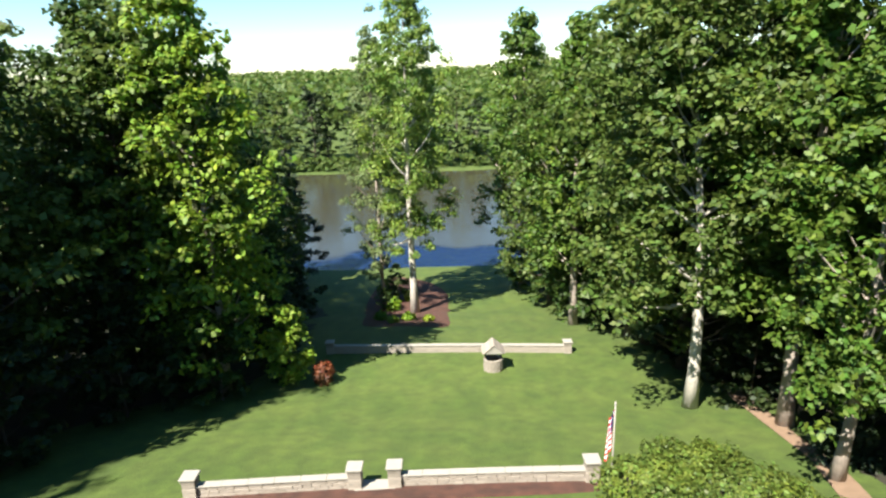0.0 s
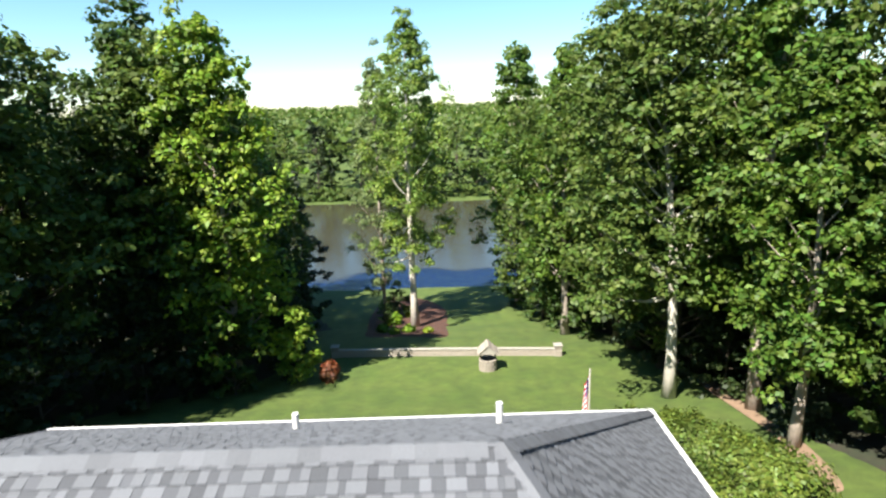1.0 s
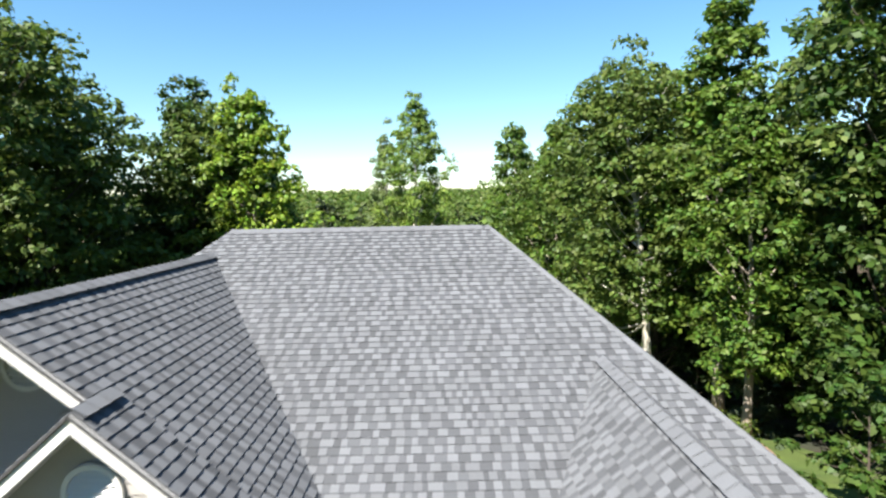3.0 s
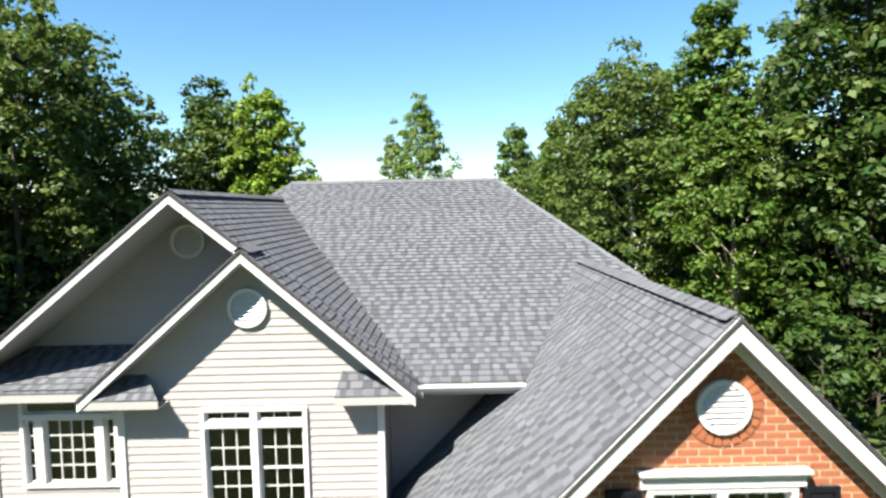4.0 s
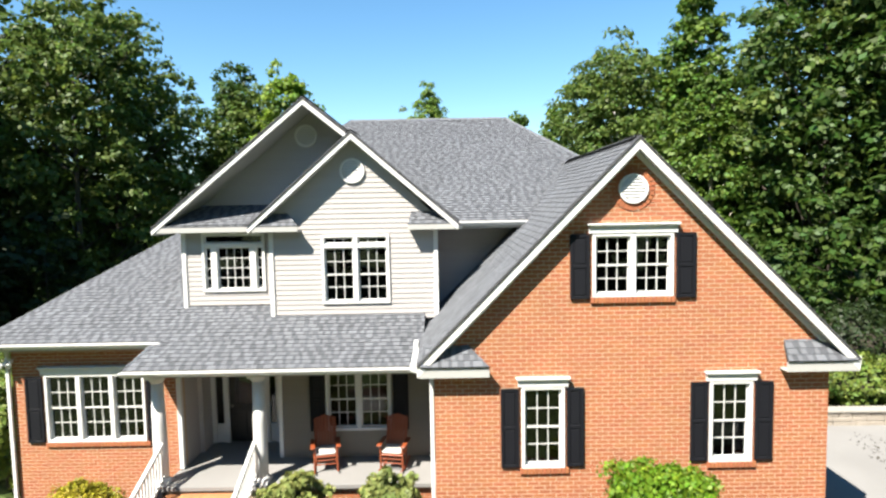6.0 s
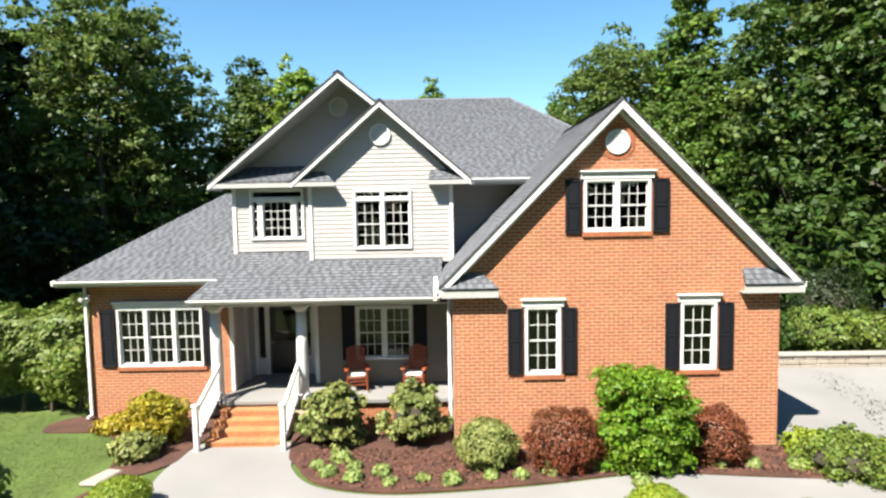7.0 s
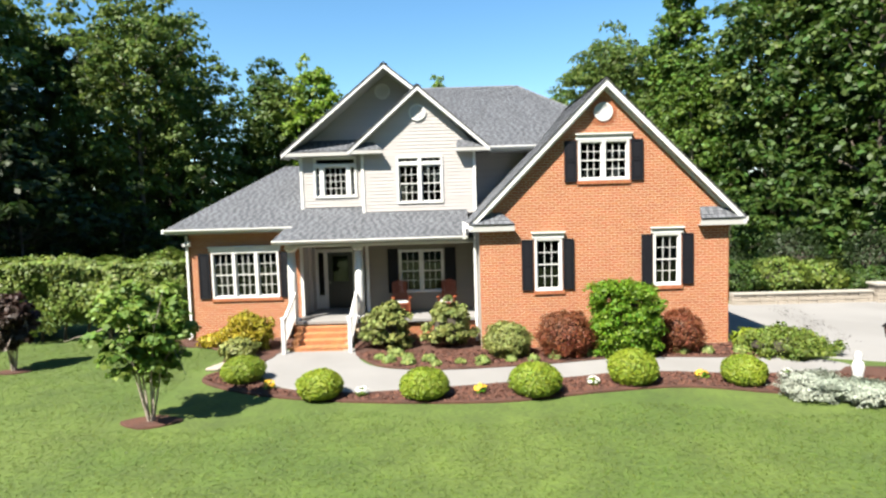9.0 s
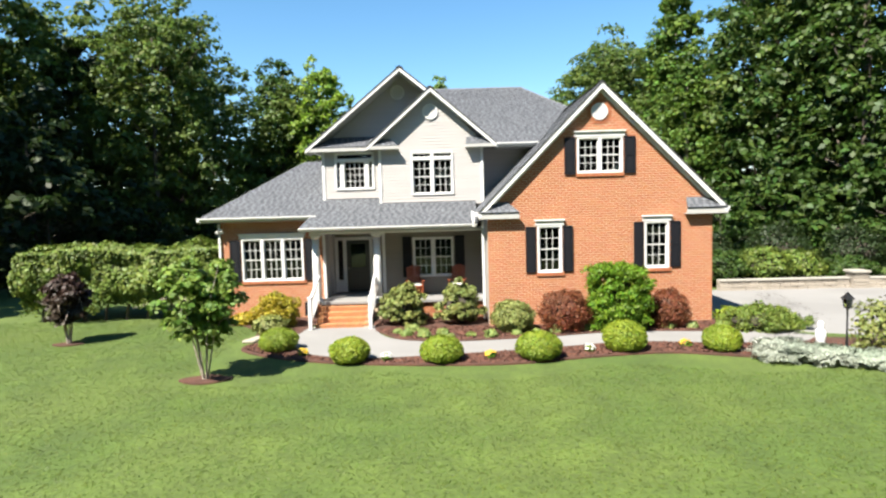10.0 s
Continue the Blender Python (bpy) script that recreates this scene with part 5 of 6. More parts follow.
shrub("barberry", 0.85, -12.95, 1.6, 1.35, 1.3, LEAF_RED, "round dark red barberry by the brick wall", 0.036, 11000, 14, lumps=0.12)
shrub("viburnum", 2.5, -12.95, 1.75, 1.4, 2.05, LEAF_GREEN, "large fresh green shrub by the brick wall", 0.058, 24000, 15, lumps=0.13, shape="box", tufts=460)
shrub("barberry", 4.1, -12.8, 1.25, 1.1, 1.2, LEAF_RED, "small dark red barberry near the wall corner", 0.036, 8000, 16, lumps=0.12)
shrub("golden_cypress", -8.6, -11.2, 1.35, 1.2, 1.15, LEAF_GOLD, "golden yellow feathery shrub beside the steps", 0.045, 14000, 17, lumps=0.2, tufts=260, core=LEAF_GOLD)
shrub("ornamental_grass", -8.55, -12.1, 1.0, 0.9, 0.6, LEAF_SHRUB, "soft green grassy clump beside the walk", 0.06, 4200, 18, lumps=0.2)
shrub("golden_cypress", -9.9, -10.5, 0.9, 0.7, 0.45, LEAF_GOLD, "low golden shrub against the brick", 0.07, 1200, 19, lumps=0.25)
shrub("juniper", 6.7, -13.3, 2.5, 1.7, 0.6, LEAF_HEDGE, "low spreading green juniper by the driveway", 0.05, 11000, 20, lumps=0.25, tufts=120)
shrub("juniper", 6.3, -12.35, 1.1, 0.9, 0.5, LEAF_BOX, "low yellow-green shrub at the wall corner", 0.06, 1500, 21, lumps=0.2)
for i, (x, y, w, h) in enumerate(((5.4, -16.75, 1.4, 0.62), (6.3, -17.1, 1.4, 0.5), (7.15, -17.45, 1.2, 0.42), (8.1, -17.6, 1.3, 0.5))):
    shrub("silver_artemisia", x, y, w, 1.2, h * 0.8, LEAF_SILVER, "pale silvery artemisia mound at the bed's end", 0.034, 9000, 30 + i, "artemisia", "silver plants by the lamp post", 0.25, core=LEAF_SILVER)
shrub("rose_bush", 8.1, -16.2, 1.1, 0.9, 1.3, LEAF_SHRUB, "loose green rose bush behind the lamp post", 0.08, 900, 36, core=False, lumps=0.3)
shrub("barberry", 7.75, -18.0, 0.7, 0.5, 0.4, LEAF_RED, "small red-leaved plant among silver mounds", 0.05, 600, 37)
# hostas and low tufts
hrng = random.Random(3)
hostas = [(-4.35, -12.75), (-4.05, -13.1), (-3.55, -12.85), (-3.5, -13.35), (-2.95, -13.1), (-2.75, -13.55), (-2.1, -13.4), (-1.5, -13.55), (-0.7, -13.35), (-0.1, -13.35), (0.55, -13.15), (1.5, -12.95), (4.05, -12.95), (4.75, -13.0), (5.6, -13.1), (6.5, -13.35), (2.2, -13.75), (-3.9, -12.45)]
for i, (x, y) in enumerate(hostas):
    w = hrng.uniform(0.24, 0.42)
    shrub("hosta", x, y, w, w, w * 0.62, LEAF_HOSTA, "small pale green hosta in the mulch", 0.07, 420, 50 + i, "hosta", "hostas along the wall bed", 0.2, core=False)
for i, (x, y) in enumerate(((-6.75, -15.2), (-4.4, -15.9), (-1.7, -15.95), (0.95, -15.6), (3.6, -15.3), (5.55, -15.4))):
    t = shrub("pansy", x, y, 0.28, 0.28, 0.2, LEAF_GREEN, "small yellow and white flowers in the mulch", 0.05, 90, 80 + i, "flower", "pansies along the walk", 0.2, core=False)
    k = 26
    d = unit(rs, k)
    d[:, 2] = np.abs(d[:, 2])
    v, f = leaf_quads(d * np.array([0.14, 0.14, 0.1]) + np.array([0, 0, 0.13]), d + np.array([0, -0.6, 0.5]), 0.07, 1.0)
    o = new("petals", mesh_of("petals", v, f, PETAL_YELLOW if i % 2 == 0 else PETAL_WHITE))
    o.parent = t


# hedge behind the side lawn
def hedge():
    t = thing("hedge", (-15.0, -8.2, 0), "long clipped green hedge beside the house", "hedge")
    rs = np.random.RandomState(60)
    k = 26000
    L, W, H = 7.4, 2.4, 2.6
    side = rs.uniform(size=k)
    x = rs.uniform(-L / 2, L / 2, k)
    y = np.where(side < 0.55, -W / 2, np.where(side < 0.9, rs.uniform(-W / 2, W / 2, k), W / 2))
    z = np.where((side >= 0.55) & (side < 0.9), H, 0.45 + (H - 0.45) * rs.uniform(size=k) ** 0.8)
    ends = rs.uniform(size=k) < 0.14
    x = np.where(ends, np.where(rs.uniform(size=k) < 0.5, -L / 2, L / 2), x)
    y = np.where(ends, rs.uniform(-W / 2, W / 2, k), y)
    z = np.where(ends, rs.uniform(0.15, H, k), z)
    wob = np.array([0.5 * noise.noise((a * 0.8, b * 0.9, c * 0.9)) + 0.16 * noise.noise((a * 2.5, b * 2.5, c * 2.5)) for a, b, c in zip(x, y, z)])
    n = np.stack([x / L * 0.6, y / W * 2, (z - H / 2) / H * 2], 1)
    n /= np.linalg.norm(n, axis=1, keepdims=True)
    c = np.stack([x, y, z], 1) + n * (wob[:, None] + rs.uniform(-0.18, 0.06, (k, 1)))
    c[:, 2] = np.maximum(c[:, 2], 0.1)
    v, f = leaf_quads(c, n + rs.normal(size=n.shape) * 0.4, 0.095, rs=rs)
    o = new("foliage", mesh_of("foliage", v, f, LEAF_HEDGE))
    o.parent = t
    # solid core, its dark colour standing in for the leaves' self-shade
    m = Mesh()
    m.box(-L / 2 + 0.35, -W / 2 + 0.4, 0.9, L / 2 - 0.35, W / 2 - 0.4, H - 0.4)
    part("core", m, TWIG, t, bevel=0.2)
    for i in range(9):
        m = Mesh()
        xx = -L / 2 + 0.5 + i * (L - 1) / 8
        m.tube([(xx, -0.6, -0.1), (xx + 0.1, -0.7, 0.4), (xx + 0.25, -0.6, 0.9)], [0.06, 0.05, 0.04], 6)
        part("stem", m, BARK, t, normals=False)


hedge()


# young multi-stemmed trees on the side lawn
def lawn_tree(x, y, h, w, leaf, label, seed):
    t = thing("young_tree", (x, y, 0.03), label, "tree")
    rs = np.random.RandomState(seed)
    for i in range(6):
        m = Mesh()
        q = i * 1.05 + rs.uniform(0, 0.5)
        e = Vector((math.cos(q) * w * 0.3, math.sin(q) * w * 0.3, h * 0.72))
        mid = Vector((math.cos(q) * w * 0.1, math.sin(q) * w * 0.1, h * 0.35))
        m.tube([(math.cos(q) * 0.04, math.sin(q) * 0.04, -0.06), mid, e], [0.024, 0.018, 0.006], 6, caps=False)
        for j in range(4):
            p = mid.lerp(e, 0.3 + 0.2 * j)
            r = Vector(rs.normal(size=3)) * w * 0.2
            m.tube([p, p + r], [0.012, 0.004], 4, caps=False)
        part("stem", m, BARK_PALE, t, normals=False)
    k = 62
    d = unit(rs, k)
    c = d * np.array([w * 0.4, w * 0.4, h * 0.38]) * rs.uniform(0.25, 1.0, (k, 1)) + np.array([0, 0, h * 0.61])
    v, f = cluster_leaves(c, rs.uniform(0.18, 0.32, k), 85, 0.1, rs, flat=0.9)
    o = new("crown", mesh_of("crown", v, f, leaf))
    o.parent = t


lawn_tree(-8.6, -17.2, 2.95, 2.5, LEAF_YOUNG, "young multi-stemmed green tree in a mulch ring", 71)
lawn_tree(-14.6, -12.9, 2.1, 1.5, LEAF_PLUM, "small dark purple-leaved tree in front of the hedge", 72)
sheet("tree_ring", smooth_loop([(-15.1, -12.95), (-14.6, -12.65), (-14.1, -12.9), (-14.6, -13.2)]), 0.04, MULCH, "round mulch ring under a small tree", "flower bed", 0.08)
# shrubs beyond the driveway and behind the house
for i, (x, y, w, h, lf) in enumerate(((9.6, -4.3, 2.4, 1.6, LEAF_SHADED), (11.6, -4.2, 2.6, 1.7, LEAF_HEDGE), (13.4, -4.0, 2.4, 1.5, LEAF_HEDGE), (15.2, -4.6, 2.2, 1.2, LEAF_SHADED), (17.0, -2.4, 2.8, 2.4, LEAF_DARK), (19.2, -5.0, 2.6, 1.7, LEAF_DARK), (10.4, -1.2, 2.8, 2.3, LEAF_DARK), (14.4, -0.6, 3.0, 2.6, LEAF_DARK), (21.5, -6.0, 2.5, 1.6, LEAF_HEDGE))):
    shrub("border_shrub", x, y, w, w * 0.9, h, lf, "mounded green shrub behind the low stone wall", 0.09, 4600, 200 + i, "shrub", "shrubs behind the driveway wall", 0.2)
for i, (x, y, w, h) in enumerate(((8.4, 16.6, 4.0, 2.4), (11.4, 15.4, 4.4, 2.5), (10.8, 18.6, 3.6, 2.0), (8.0, 13.4, 4.4, 2.6), (12.0, 11.8, 4.4, 2.5), (9.2, 9.0, 4.0, 2.4))):
    shrub("yard_shrub", x, y, w, w, h, LEAF_HEDGE, "broad yellow-green shrub behind the house", 0.11, 9000, 220 + i, "shrub", "shrubs behind the house", 0.25)
shrub("red_shrub", -8.7, 36.2, 1.5, 1.3, 1.7, LEAF_RED, "reddish shrub at the lawn's edge", 0.14, 900, 240, lumps=0.25, core=False)
for i, (x, y, w, h) in enumerate(((-6.6, 57, 1.4, 0.9), (-5.2, 55.2, 1.2, 0.7), (-3.6, 56.5, 1.4, 0.8), (-1.4, 55.6, 1.0, 0.6), (-5.8, 63, 1.8, 1.6), (-3.9, 67, 1.6, 1.3), (-7.2, 70, 2.2, 2.0))):
    shrub("bed_plant", x, y, w, w, h, LEAF_BOX if i % 2 else LEAF_GREEN, "leafy perennial in the lakeside bed", 0.2, 420, 250 + i, "plant", "plants in the lakeside bed", 0.25, core=False)


# ---- back garden things ----
def stone_course(m, a, b, z_of, height, thick, rows, seed, lo=0.35, hi=0.7):
    """Rough stones laid in courses along a line."""
    r = random.Random(seed)
    a, b = Vector((*a, 0)), Vector((*b, 0))
    d = (b - a).normalized()
    nrm = Vector((d.y, -d.x, 0))
    L = (b - a).length
    for k in range(rows):
        s = -r.random() * 0.2 if k % 2 else 0.0
        while s < L:
            w = r.uniform(lo, hi)
            s0, s1 = max(0, s), min(L, s + w - 0.015)
            if s1 - s0 > 0.05:
                p, q = a + d * s0, a + d * s1
                z0 = z_of((p.x + q.x) / 2, (p.y + q.y) / 2)
                z0, z1 = z0 + height * k / rows, z0 + height * (k + 1) / rows - 0.012
                if k == 0:
                    z0 -= 0.25
                e = r.uniform(-0.012, 0.02)
                t = nrm * (thick / 2 + e)
                m.append([(p - t).to_tuple()[:2] + (z0,), (q - t).to_tuple()[:2] + (z0,), (q + t).to_tuple()[:2] + (z0,), (p + t).to_tuple()[:2] + (z0,), z1 - z0])
            s += w
    return m


def stone_parts(parent, blocks, origin, name="stone"):
    for b in blocks:
        m = Mesh()
        m.prism([(p[0] - origin[0], p[1] - origin[1], p[2] - origin[2]) for p in b[:4]], (0, 0, b[4]))
        part(name, m, STONE, parent, bevel=0.015)


def pillar(wall, x, y, w, h, o):
    m = Mesh()
    z = ground_z(x, y)
    for k in range(5):
        e = 0.012 * (k % 2)
        m.box(x - w / 2 + e - o[0], y - w / 2 + e - o[1], z - 0.3 * (k == 0) + h * k / 5 - o[2], x + w / 2 - e - o[0], y + w / 2 - e - o[1], z + h * (k + 1) / 5 - 0.012 - o[2])
    p = part("pillar", m, STONE, wall, "square stone pillar with a flat cap", bevel=0.012)
    m = Mesh()
    m.box(x - w / 2 - 0.06 - o[0], y - w / 2 - 0.06 - o[1], z + h - 0.012 - o[2], x + w / 2 + 0.06 - o[0], y + w / 2 + 0.06 - o[1], z + h + 0.09 - o[2])
    part("cap", m, CAP, p, bevel=0.02)


def coping(wall, a, b, h, w, o, step=1.2):
    a, b = Vector((*a, 0)), Vector((*b, 0))
    L = (b - a).length
    d = (b - a) / L
    n = Vector((d.y, -d.x, 0)) * w / 2
    k = max(1, round(L / step))
    for i in range(k):
        p, q = a + d * (L * i / k + 0.006), a + d * (L * (i + 1) / k - 0.006)
        z = ground_z((p.x + q.x) / 2, (p.y + q.y) / 2) + h
        m = Mesh()
        m.prism([((c.x - o[0]), (c.y - o[1]), z - 0.01 - o[2]) for c in (p - n, q - n, q + n, p + n)], (0, 0, 0.07))
        part("coping", m, CAP, wall, bevel=0.012)


def garden_wall(name, pts, h, rows, pillars, label, seed, ph, gaps=()):
    o = (pts[0][0], pts[0][1], ground_z(*pts[0]))
    w = thing(name, o, label, "garden wall")
    for i, (a, b) in enumerate(zip(pts, pts[1:])):
        if i in gaps:
            continue
        stone_parts(w, stone_course([], a, b, ground_z, h, 0.3, rows, seed + i), o)
        coping(w, a, b, h, 0.4, o)
    for x, y in pillars:
        pillar(w, x, y, 0.62, ph, o)
    return w


garden_wall("low_stone_wall", [(-11.2, 19.75), (-4.1, 19.95), (-2.2, 20.0), (6.6, 19.9)], 0.62, 3, [(-11.4, 19.75), (-4.0, 19.95), (-2.2, 20.0), (6.75, 19.9)], "low pale stone wall with square capped pillars and an opening", 5, 1.1, gaps=(1,))
m = Mesh()
m.box(-0.95, -0.5, -0.3, 0.95, 0.45, 0.12)
tagged(part("stone_step", m, CAP, None, bevel=0.03), "pale stone step in the wall opening", "step").location = (-3.1, 19.9, ground_z(-3.1, 19.9))
garden_wall("low_stone_wall", [(-9.2, 42.6), (0.4, 41.8), (10.0, 40.8)], 0.62, 3, [(-9.4, 42.6), (10.2, 40.8)], "long low pale stone wall across the lawn", 15, 0.95)
garden_wall("driveway_wall", [(8.9, -5.7), (11.6, -5.75), (14.4, -5.8)], 0.42, 3, [(14.75, -5.85)], "low stacked stone wall behind the driveway", 25, 0.68)
garden_wall("driveway_wall", [(15.1, -5.9), (18.5, -6.6), (23.0, -8.2)], 0.42, 3, [], "low stacked stone wall curving along the driveway", 35, 0.95)


def wishing_well(x, y):
    z = ground_z(x, y)
    t = thing("wishing_well", (x, y, z), "small stone wishing well with a shingled roof on posts", "well")
    r = random.Random(9)
    for k in range(4):
        for i in range(10):
            q0, q1 = 2 * math.pi * (i + 0.5 * (k % 2)) / 10 + 0.02, 2 * math.pi * (i + 1 + 0.5 * (k % 2)) / 10 - 0.02
            R = 0.72 + r.uniform(-0.02, 0.02)
            m = Mesh()
            z0 = 0.24 * k - (0.2 if k == 0 else 0)
            m.prism([(math.cos(q0) * R, math.sin(q0) * R, z0), (math.cos((q0 + q1) / 2) * (R + 0.03), math.sin((q0 + q1) / 2) * (R + 0.03), z0), (math.cos(q1) * R, math.sin(q1) * R, z0), (math.cos(q1) * (R - 0.2), math.sin(q1) * (R - 0.2), z0), (math.cos(q0) * (R - 0.2), math.sin(q0) * (R - 0.2), z0)], (0, 0, 0.24 * (k + 1) - 0.015 - z0))
            part("stone", m, STONE, t)
    for s in (-1, 1):
        m = Mesh()
        m.box(s * 0.6 - 0.06, -0.06, 0.5, s * 0.6 + 0.06, 0.06, 1.75)
        part("post", m, BARK, t, bevel=0.008)
    m = Mesh()
    m.tube([(-0.66, 0, 1.35), (0.66, 0, 1.35)], [0.05, 0.05], 8)
    part("crank_roller", m, BARK, t)
    for s in (-1, 1):
        m = Mesh()
        for k in range(6):
            a0, a1 = k / 6, (k + 1) / 6
            p = lambda q: (s * 0.85 * (1 - q), 2.3 - 0.75 * (1 - q))
            (xa, za), (xb, zb) = p(a0), p(a1)
            m.prism([(xa, -0.75, za + 0.02), (xa, 0.75, za + 0.02), (xb, 0.75, zb - 0.01), (xb, -0.75, zb - 0.01)], (0, 0, 0.035))
        part("roof_slope", m, STONE, t, "weathered shingled roof slope")
    m = Mesh()
    for s in (-0.68, 0.68):
        m.prism([(-0.78, s, 1.6), (0.78, s, 1.6), (0, s, 2.27)], (0, 0.03, 0))
    part("gable_board", m, CAP, t)


wishing_well(3.9, 37.8)


def flag_pole(x, y):
    z = ground_z(x, y)
    t = thing("flag_pole", (x, y, z), "slim garden flag pole with a hanging striped flag", "flag pole")
    m = Mesh()
    m.tube([(0, 0, -0.3), (0, 0, 4.75)], [0.045, 0.03], 10)
    m.lathe([(0.02, 4.58), (0.06, 4.64), (0.02, 4.71)], 0, 0, 10)
    part("pole", m, CAP, t, smooth=True)
    white = mat("flag_white", (0.75, 0.75, 0.75), vary=0.03, bump=0)
    red = mat("flag_red", (0.5, 0.03, 0.03), vary=0.03, bump=0)
    blue = mat("flag_blue", (0.03, 0.05, 0.2), vary=0.03, bump=0)

    def fold(u, w):
        return (-0.04 - 0.26 * u - 0.02 * w + 0.03 * math.sin(u * 9 + w), 0.07 * math.sin(u * 11 + w * 2), 4.45 - w * 1.75 - u * 0.75)

    for i in range(13):
        m = Mesh()
        u0 = 0.0
        for k in range(8):
            a, b = u0 + k / 8, u0 + (k + 1) / 8
            m.poly([fold(a, i / 13), fold(b, i / 13), fold(b, (i + 1) / 13), fold(a, (i + 1) / 13)])
        part("stripe", m, red if i % 2 == 0 else white, t, normals=False)
    m = Mesh()
    for k in range(4):
        for j in range(6):
            a, b, c, d = k / 9, (k + 1) / 9, j / 13, (j + 1) / 13
            for off in (0.006, -0.006):
                m.poly([(p[0], p[1] + off, p[2]) for p in (fold(a, c), fold(b, c), fold(b, d), fold(a, d))])
    part("canton", m, blue, t, normals=False)


flag_pole(7.0, 17.8)


# ---- front garden things ----
def lamp_post(x, y):
    t = thing("lamp_post", (x, y, 0.03), "black iron lamp post with a glazed lantern", "lamp post")
    t.scale = (0.6, 0.6, 0.71)
    m = Mesh()
    m.lathe([(0.11, 0), (0.11, 0.06), (0.075, 0.12), (0.06, 0.5), (0.045, 0.6), (0.035, 0.75), (0.035, 1.62), (0.06, 1.66), (0.03, 1.7)], 0, 0, 14)
    part("post", m, IRON, t, smooth=True)
    lan = Mesh()
    lan.box(-0.1, -0.1, 1.7, 0.1, 0.1, 1.73)
    for sx in (-1, 1):
        for sy in (-1, 1):
            lan.tube([(sx * 0.09, sy * 0.09, 1.73), (sx * 0.13, sy * 0.13, 2.02)], [0.01, 0.01], 5)
    lan = part("lantern", lan, IRON, t)
    m = Mesh()
    for sx, sy in ((1, 0), (-1, 0), (0, 1), (0, -1)):
        a, b = 0.085, 0.122
        m.poly([(sx * a + sy * a, sy * a + sx * a, 1.735), (sx * a - sy * a, sy * a - sx * a, 1.735), (sx * b - sy * b, sy * b - sx * b, 2.015), (sx * b + sy * b, sy * b + sx * b, 2.015)])
    part("glass", m, GLASS, lan, normals=False)
    m = Mesh()
    k = [(-1, -1), (1, -1), (1, 1), (-1, 1)]
    lo = [(a * 0.19, b * 0.19, 2.02) for a, b in k]
    hi = [(a * 0.05, b * 0.05, 2.2) for a, b in k]
    m.v = lo + hi + [(0, 0, 2.27)]
    m.f = [(0, 1, 5, 4), (1, 2, 6, 5), (2, 3, 7, 6), (3, 0, 4, 7), (4, 5, 8), (5, 6, 8), (6, 7, 8), (7, 4, 8), (3, 2, 1, 0)]
    part("cap", m, IRON, lan)


lamp_post(6.95, -16.75)


def rocking_chair(x, y, z, turn):
    t = thing("rocking_chair", (x, y, z), "orange-brown wooden rocking chair with a white cushion on the porch", "chair", "porch rocking chairs", turn=turn)
    t.scale = (0.93, 0.93, 0.93)
    for s in (-1, 1):
        m = Mesh()
        m.tube([(s * 0.27, -0.42, 0.09), (s * 0.27, -0.2, 0.035), (s * 0.27, 0.1, 0.03), (s * 0.27, 0.45, 0.11)], [0.022] * 4, 6)
        part("rocker", m, ROCKER, t)
        m = Mesh()
        m.tube([(s * 0.27, -0.25, 0.04), (s * 0.27, -0.27, 0.62)], [0.024, 0.024], 6)
        part("front_leg", m, ROCKER, t)
        m = Mesh()
        m.tube([(s * 0.24, 0.2, 0.04), (s * 0.24, 0.24, 0.5), (s * 0.25, 0.38, 1.12)], [0.024, 0.026, 0.02], 6)
        part("back_post", m, ROCKER, t)
        m = Mesh()
        m.box(s * 0.3 - 0.055, -0.34, 0.62, s * 0.3 + 0.055, 0.28, 0.65)
        part("armrest", m, ROCKER, t, bevel=0.008)
    m = Mesh()
    m.box(-0.27, -0.28, 0.38, 0.27, 0.24, 0.42)
    part("seat", m, ROCKER, t, bevel=0.01)
    m = Mesh()
    m.box(-0.24, -0.27, 0.422, 0.24, 0.2, 0.5)
    part("cushion", m, CUSHION, t, "white seat cushion", bevel=0.03)
    for i in range(7):
        u = -0.2 + 0.4 * i / 6
        m = Mesh()
        m.prism([(u - 0.028, 0.235, 0.46), (u + 0.028, 0.235, 0.46), (u + 0.028, 0.4, 1.2 - abs(u) * 0.35), (u - 0.028, 0.4, 1.2 - abs(u) * 0.35)], (0, 0.018, 0))
        part("back_slat", m, ROCKER, t)
    for zz in (0.2, 0.3):
        m = Mesh()
        m.tube([(-0.27, -0.25, zz), (0.27, -0.25, zz)], [0.014, 0.014], 6)
        part("stretcher", m, ROCKER, t)


rocking_chair(-3.95, -9.6, 0.72, 12)
rocking_chair(-2.4, -9.6, 0.72, -10)

# flat stepping stone by the corner bed
m = Mesh()
m.prism([(-0.3, -0.3, -0.02), (0.1, -0.32, -0.02), (0.3, 0.3, -0.02), (-0.05, 0.35, -0.02)], (0, 0, 0.09))
tagged(part("stepping_stone", m, STONE, None, bevel=0.03), "flat pale stone at the edge of the bed", "stone").location = (-8.75, -13.1, 0.02)
m = Mesh()
m.box(-0.25, -0.1, 0, 0.25, 0.1, 0.09)
tagged(part("edging_brick", m, BRICK, None, bevel=0.01), "loose orange brick at the wall corner", "brick").location = (5.95, -12.75, 0.05)
m = Mesh()
m.box(-0.2, -0.1, 0, 0.2, 0.1, 0.5)
tagged(part("meter_box", m, SHUTTER, None, bevel=0.02), "dark grey box beside the steps", "box").location = (-7.75, -9.75, 0.15)


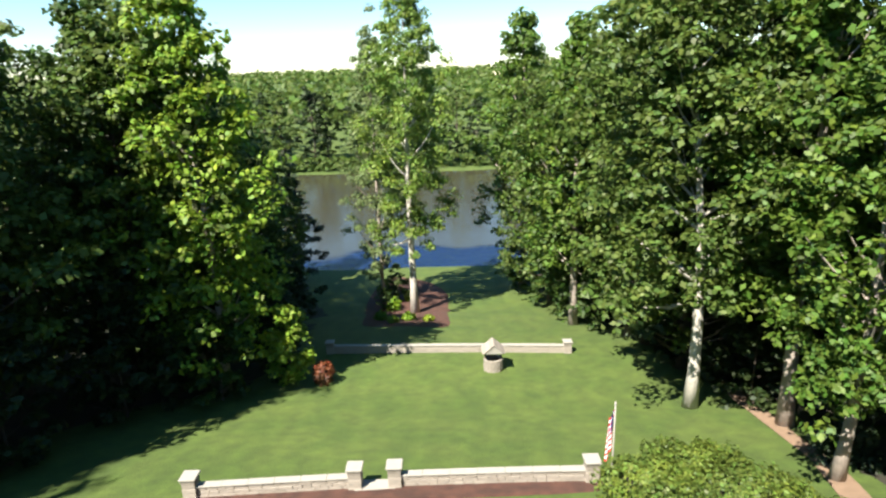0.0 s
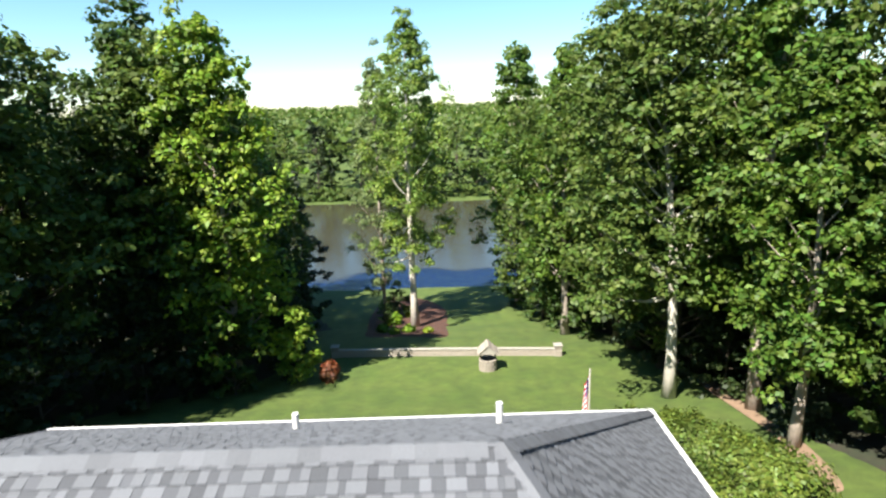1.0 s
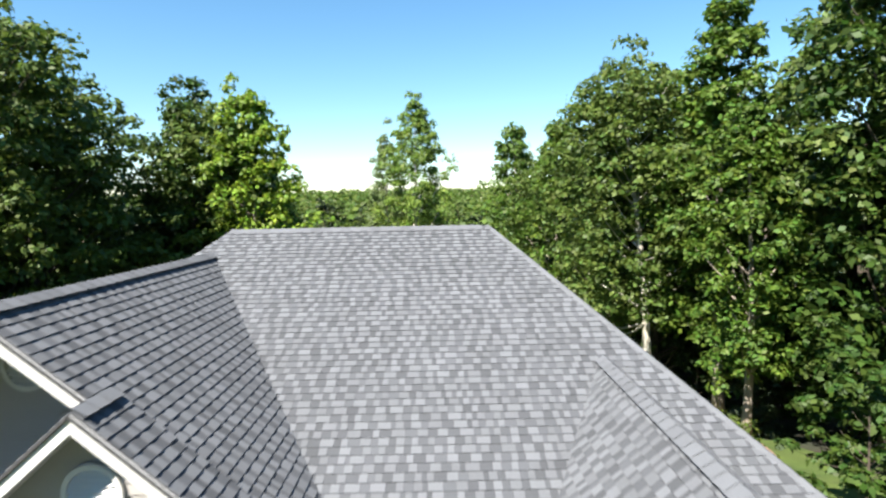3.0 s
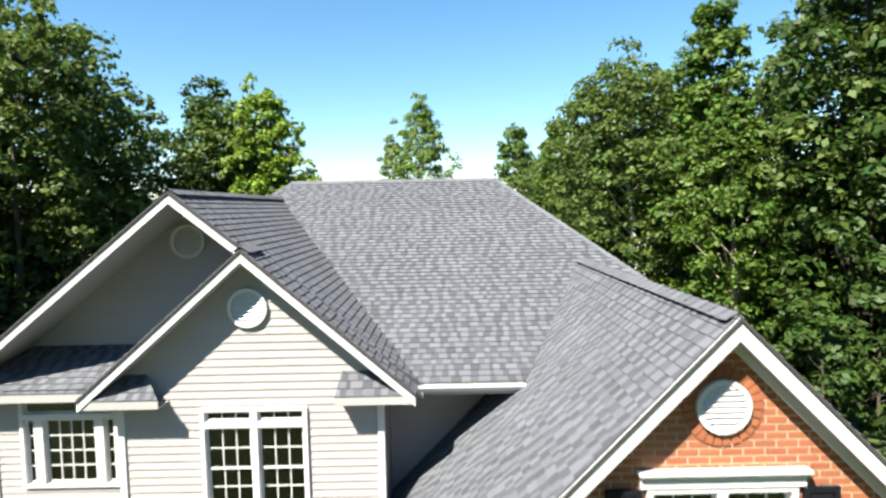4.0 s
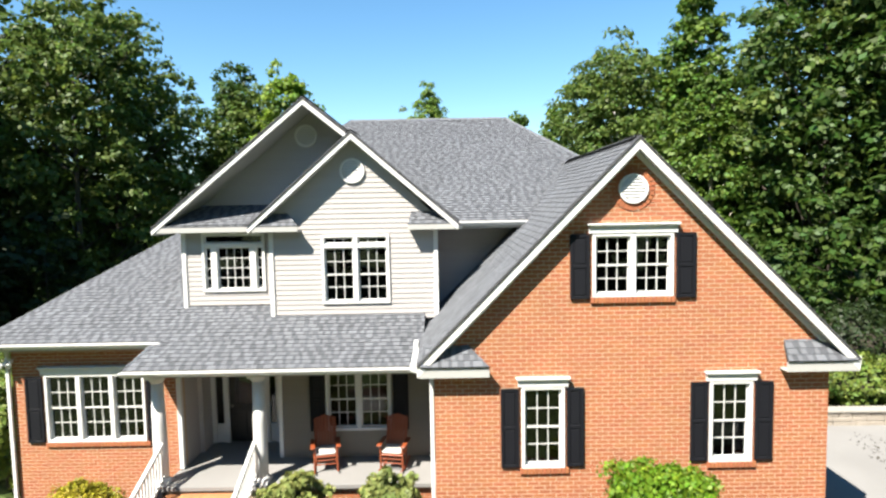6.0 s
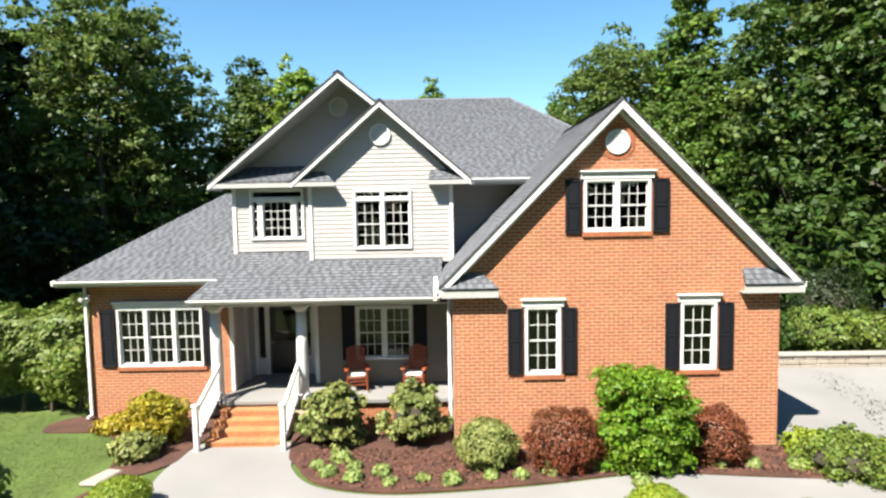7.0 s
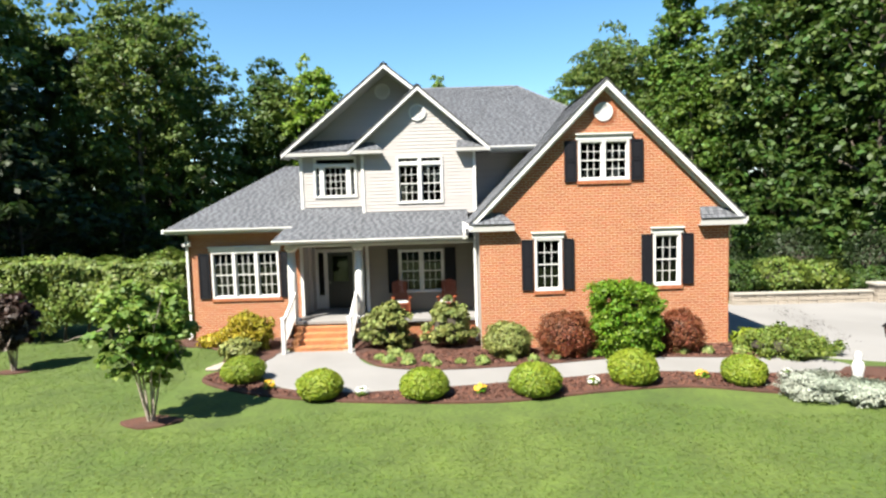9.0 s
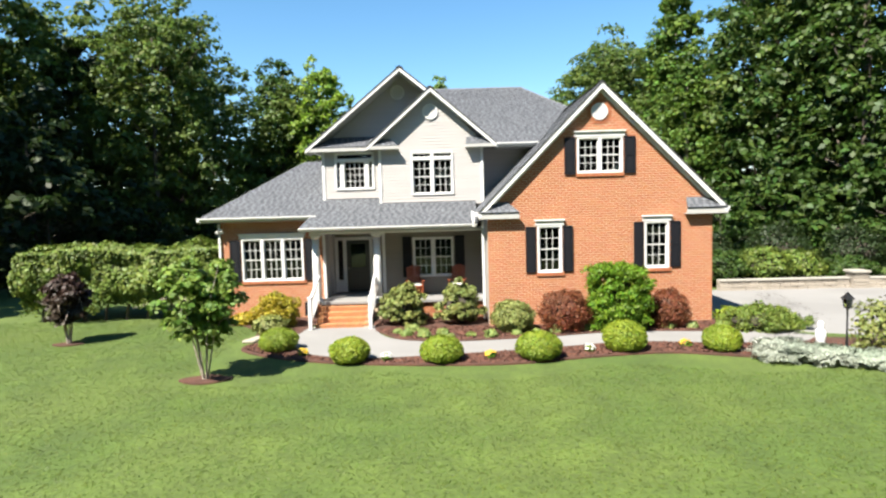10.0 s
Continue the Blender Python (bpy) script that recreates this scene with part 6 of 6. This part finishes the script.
def picket_gate(x, y):
    g = thing("garden_gate", (x, y, 0), "white painted garden gate between hedge and house", "gate")
    for i in range(6):
        m = Mesh()
        u = -0.32 + i * 0.128
        m.prism([(u - 0.05, 0, 0.06), (u + 0.05, 0, 0.06), (u + 0.05, 0, 1.12), (u, 0, 1.2), (u - 0.05, 0, 1.12)], (0, -0.025, 0))
        part("picket", m, WHITE, g, bevel=0.004)
    for z in (0.3, 0.9):
        m = Mesh()
        m.box(-0.42, 0, z, 0.42, 0.04, z + 0.09)
        part("rail", m, WHITE, g, bevel=0.004)
    for u in (-0.45, 0.45):
        m = Mesh()
        m.box(u - 0.05, -0.05, 0, u + 0.05, 0.05, 1.25)
        part("post", m, WHITE, g, bevel=0.008)


picket_gate(-11.5, -8.3)


# white garden statue, plain form
m = Mesh()
m.lathe([(0.14, 0), (0.14, 0.12), (0.09, 0.14), (0.1, 0.35), (0.13, 0.5), (0.1, 0.62), (0.05, 0.66), (0.075, 0.74), (0.06, 0.82), (0.02, 0.85)], 0, 0, 14)
tagged(part("garden_statue", m, WHITE, None, smooth=True), "small white garden statue among silver plants", "statue").location = (6.5, -16.45, 0.03)


# grass blades of the front lawn
def grass():
    rs = np.random.RandomState(90)
    k = 190000
    x = rs.uniform(-22, 13, k)
    y = -29 + 20 * rs.uniform(size=k) ** 0.9
    keep = (y < -17.3 + 0.5 * np.sin(x)) | (x < -9.2)
    keep &= ~((np.abs(x + 8.6) < 0.9) & (np.abs(y + 17.2) < 0.45)) & ~((x > -12) & (y > -10.8)) & ~((x > 9.6) & (y > -18.2))
    x, y = x[keep], y[keep]
    k = len(x)
    q = rs.uniform(0, 6.283, k)
    h = rs.uniform(0.01, 0.03, k)
    w = rs.uniform(0.008, 0.016, k)
    lx, ly = rs.normal(0, 0.05, k), rs.normal(0, 0.05, k)
    a = np.stack([x - np.cos(q) * w, y - np.sin(q) * w, np.full(k, -0.004)], 1)
    b = np.stack([x + np.cos(q) * w, y + np.sin(q) * w, np.full(k, -0.004)], 1)
    c = np.stack([x + lx + np.cos(q) * 0.003, y + ly, h], 1)
    d = np.stack([x + lx - np.cos(q) * 0.003, y + ly, h], 1)
    v = np.stack([a, b, c, d], 1).reshape(-1, 3)
    f = np.arange(4 * k).reshape(-1, 4)
    o = new("grass", mesh_of("grass", v, f, GRASS_BLADE))
    tagged(o, "short mown grass blades of the front lawn", "grass", kind="stuff")


GRASS_BLADE = leaf_mat("grass_blade", (0.0648, 0.105, 0.0122), (0.0763, 0.11, 0.015), through=0.35, island=0.3)
grass()


# small dark flakes in three thin streaks across the driveway
def drive_flakes():
    rs = np.random.RandomState(91)
    k = 240
    s = rs.uniform(size=k)
    lane = rs.randint(0, 3, k)
    x = 10.0 - 1.2 * s + lane * 0.35 + rs.normal(0, 0.1, k)
    y = -6.9 - 4.8 * s + rs.normal(0, 0.16, k) + 0.3 * np.sin(s * 9 + lane)
    c = np.stack([x, y, np.full(k, 0.026)], 1)
    v, f = leaf_quads(c, np.array([[0, 0, 1.0]]) + rs.normal(0, 0.15, (k, 3)), 0.045, rs=rs)
    o = new("leaf_litter", mesh_of("leaf_litter", v, f, TWIG))
    tagged(o, "small dark flakes in thin streaks across the driveway", "leaves", kind="stuff")


drive_flakes()


# loose bark chips on the mulch beds
def mulch_chips(outline, count, seed):
    rs = np.random.RandomState(seed)
    xs, ys = [p[0] for p in outline], [p[1] for p in outline]
    pts = []
    while len(pts) < count:
        x, y = rs.uniform(min(xs), max(xs)), rs.uniform(min(ys), max(ys))
        inside = False
        for (ax, ay), (bx, by) in zip(outline, outline[1:] + outline[:1]):
            if (ay > y) != (by > y) and x < ax + (bx - ax) * (y - ay) / (by - ay):
                inside = not inside
        if inside:
            pts.append((x, y, 0.056))
    c = np.array(pts)
    v, f = leaf_quads(c, np.array([[0, 0, 1.0]]) + rs.normal(0, 0.45, (count, 3)), 0.05, 1.9, rs=rs)
    tagged(new("bark_chips", mesh_of("bark_chips", v, f, CHIPS)), "loose red-brown bark chips on the bed", "bark chips", kind="stuff")


CHIPS = mat("bark_chip", (0.085, 0.034, 0.021), rough=0.95, vary=0.2, scale=3, fine=30, bump=0, island=0.3, hue=0.01)
mulch_chips(smooth_loop([(-4.9, -11.9), (-1.4, -12.0), (5.6, -12.1), (6.8, -13.0), (6.6, -13.6), (4.6, -13.35), (2.5, -13.15), (0.0, -13.55), (-2.6, -13.8), (-4.1, -13.4)]), 5200, 301)
mulch_chips(smooth_loop([(-7.8, -13.8), (-8.5, -13.7), (-8.6, -14.4), (-7.3, -15.3), (-5.6, -16.0), (-3.2, -16.4), (-1.0, -16.45), (1.0, -16.0), (3.0, -15.8), (4.8, -16.4), (7.3, -16.9), (8.6, -16.5), (6.8, -15.25), (4.6, -15.1), (2.4, -14.72), (0.2, -15.12), (-2.6, -15.58), (-5.0, -15.78), (-6.8, -15.15)]), 5200, 302)
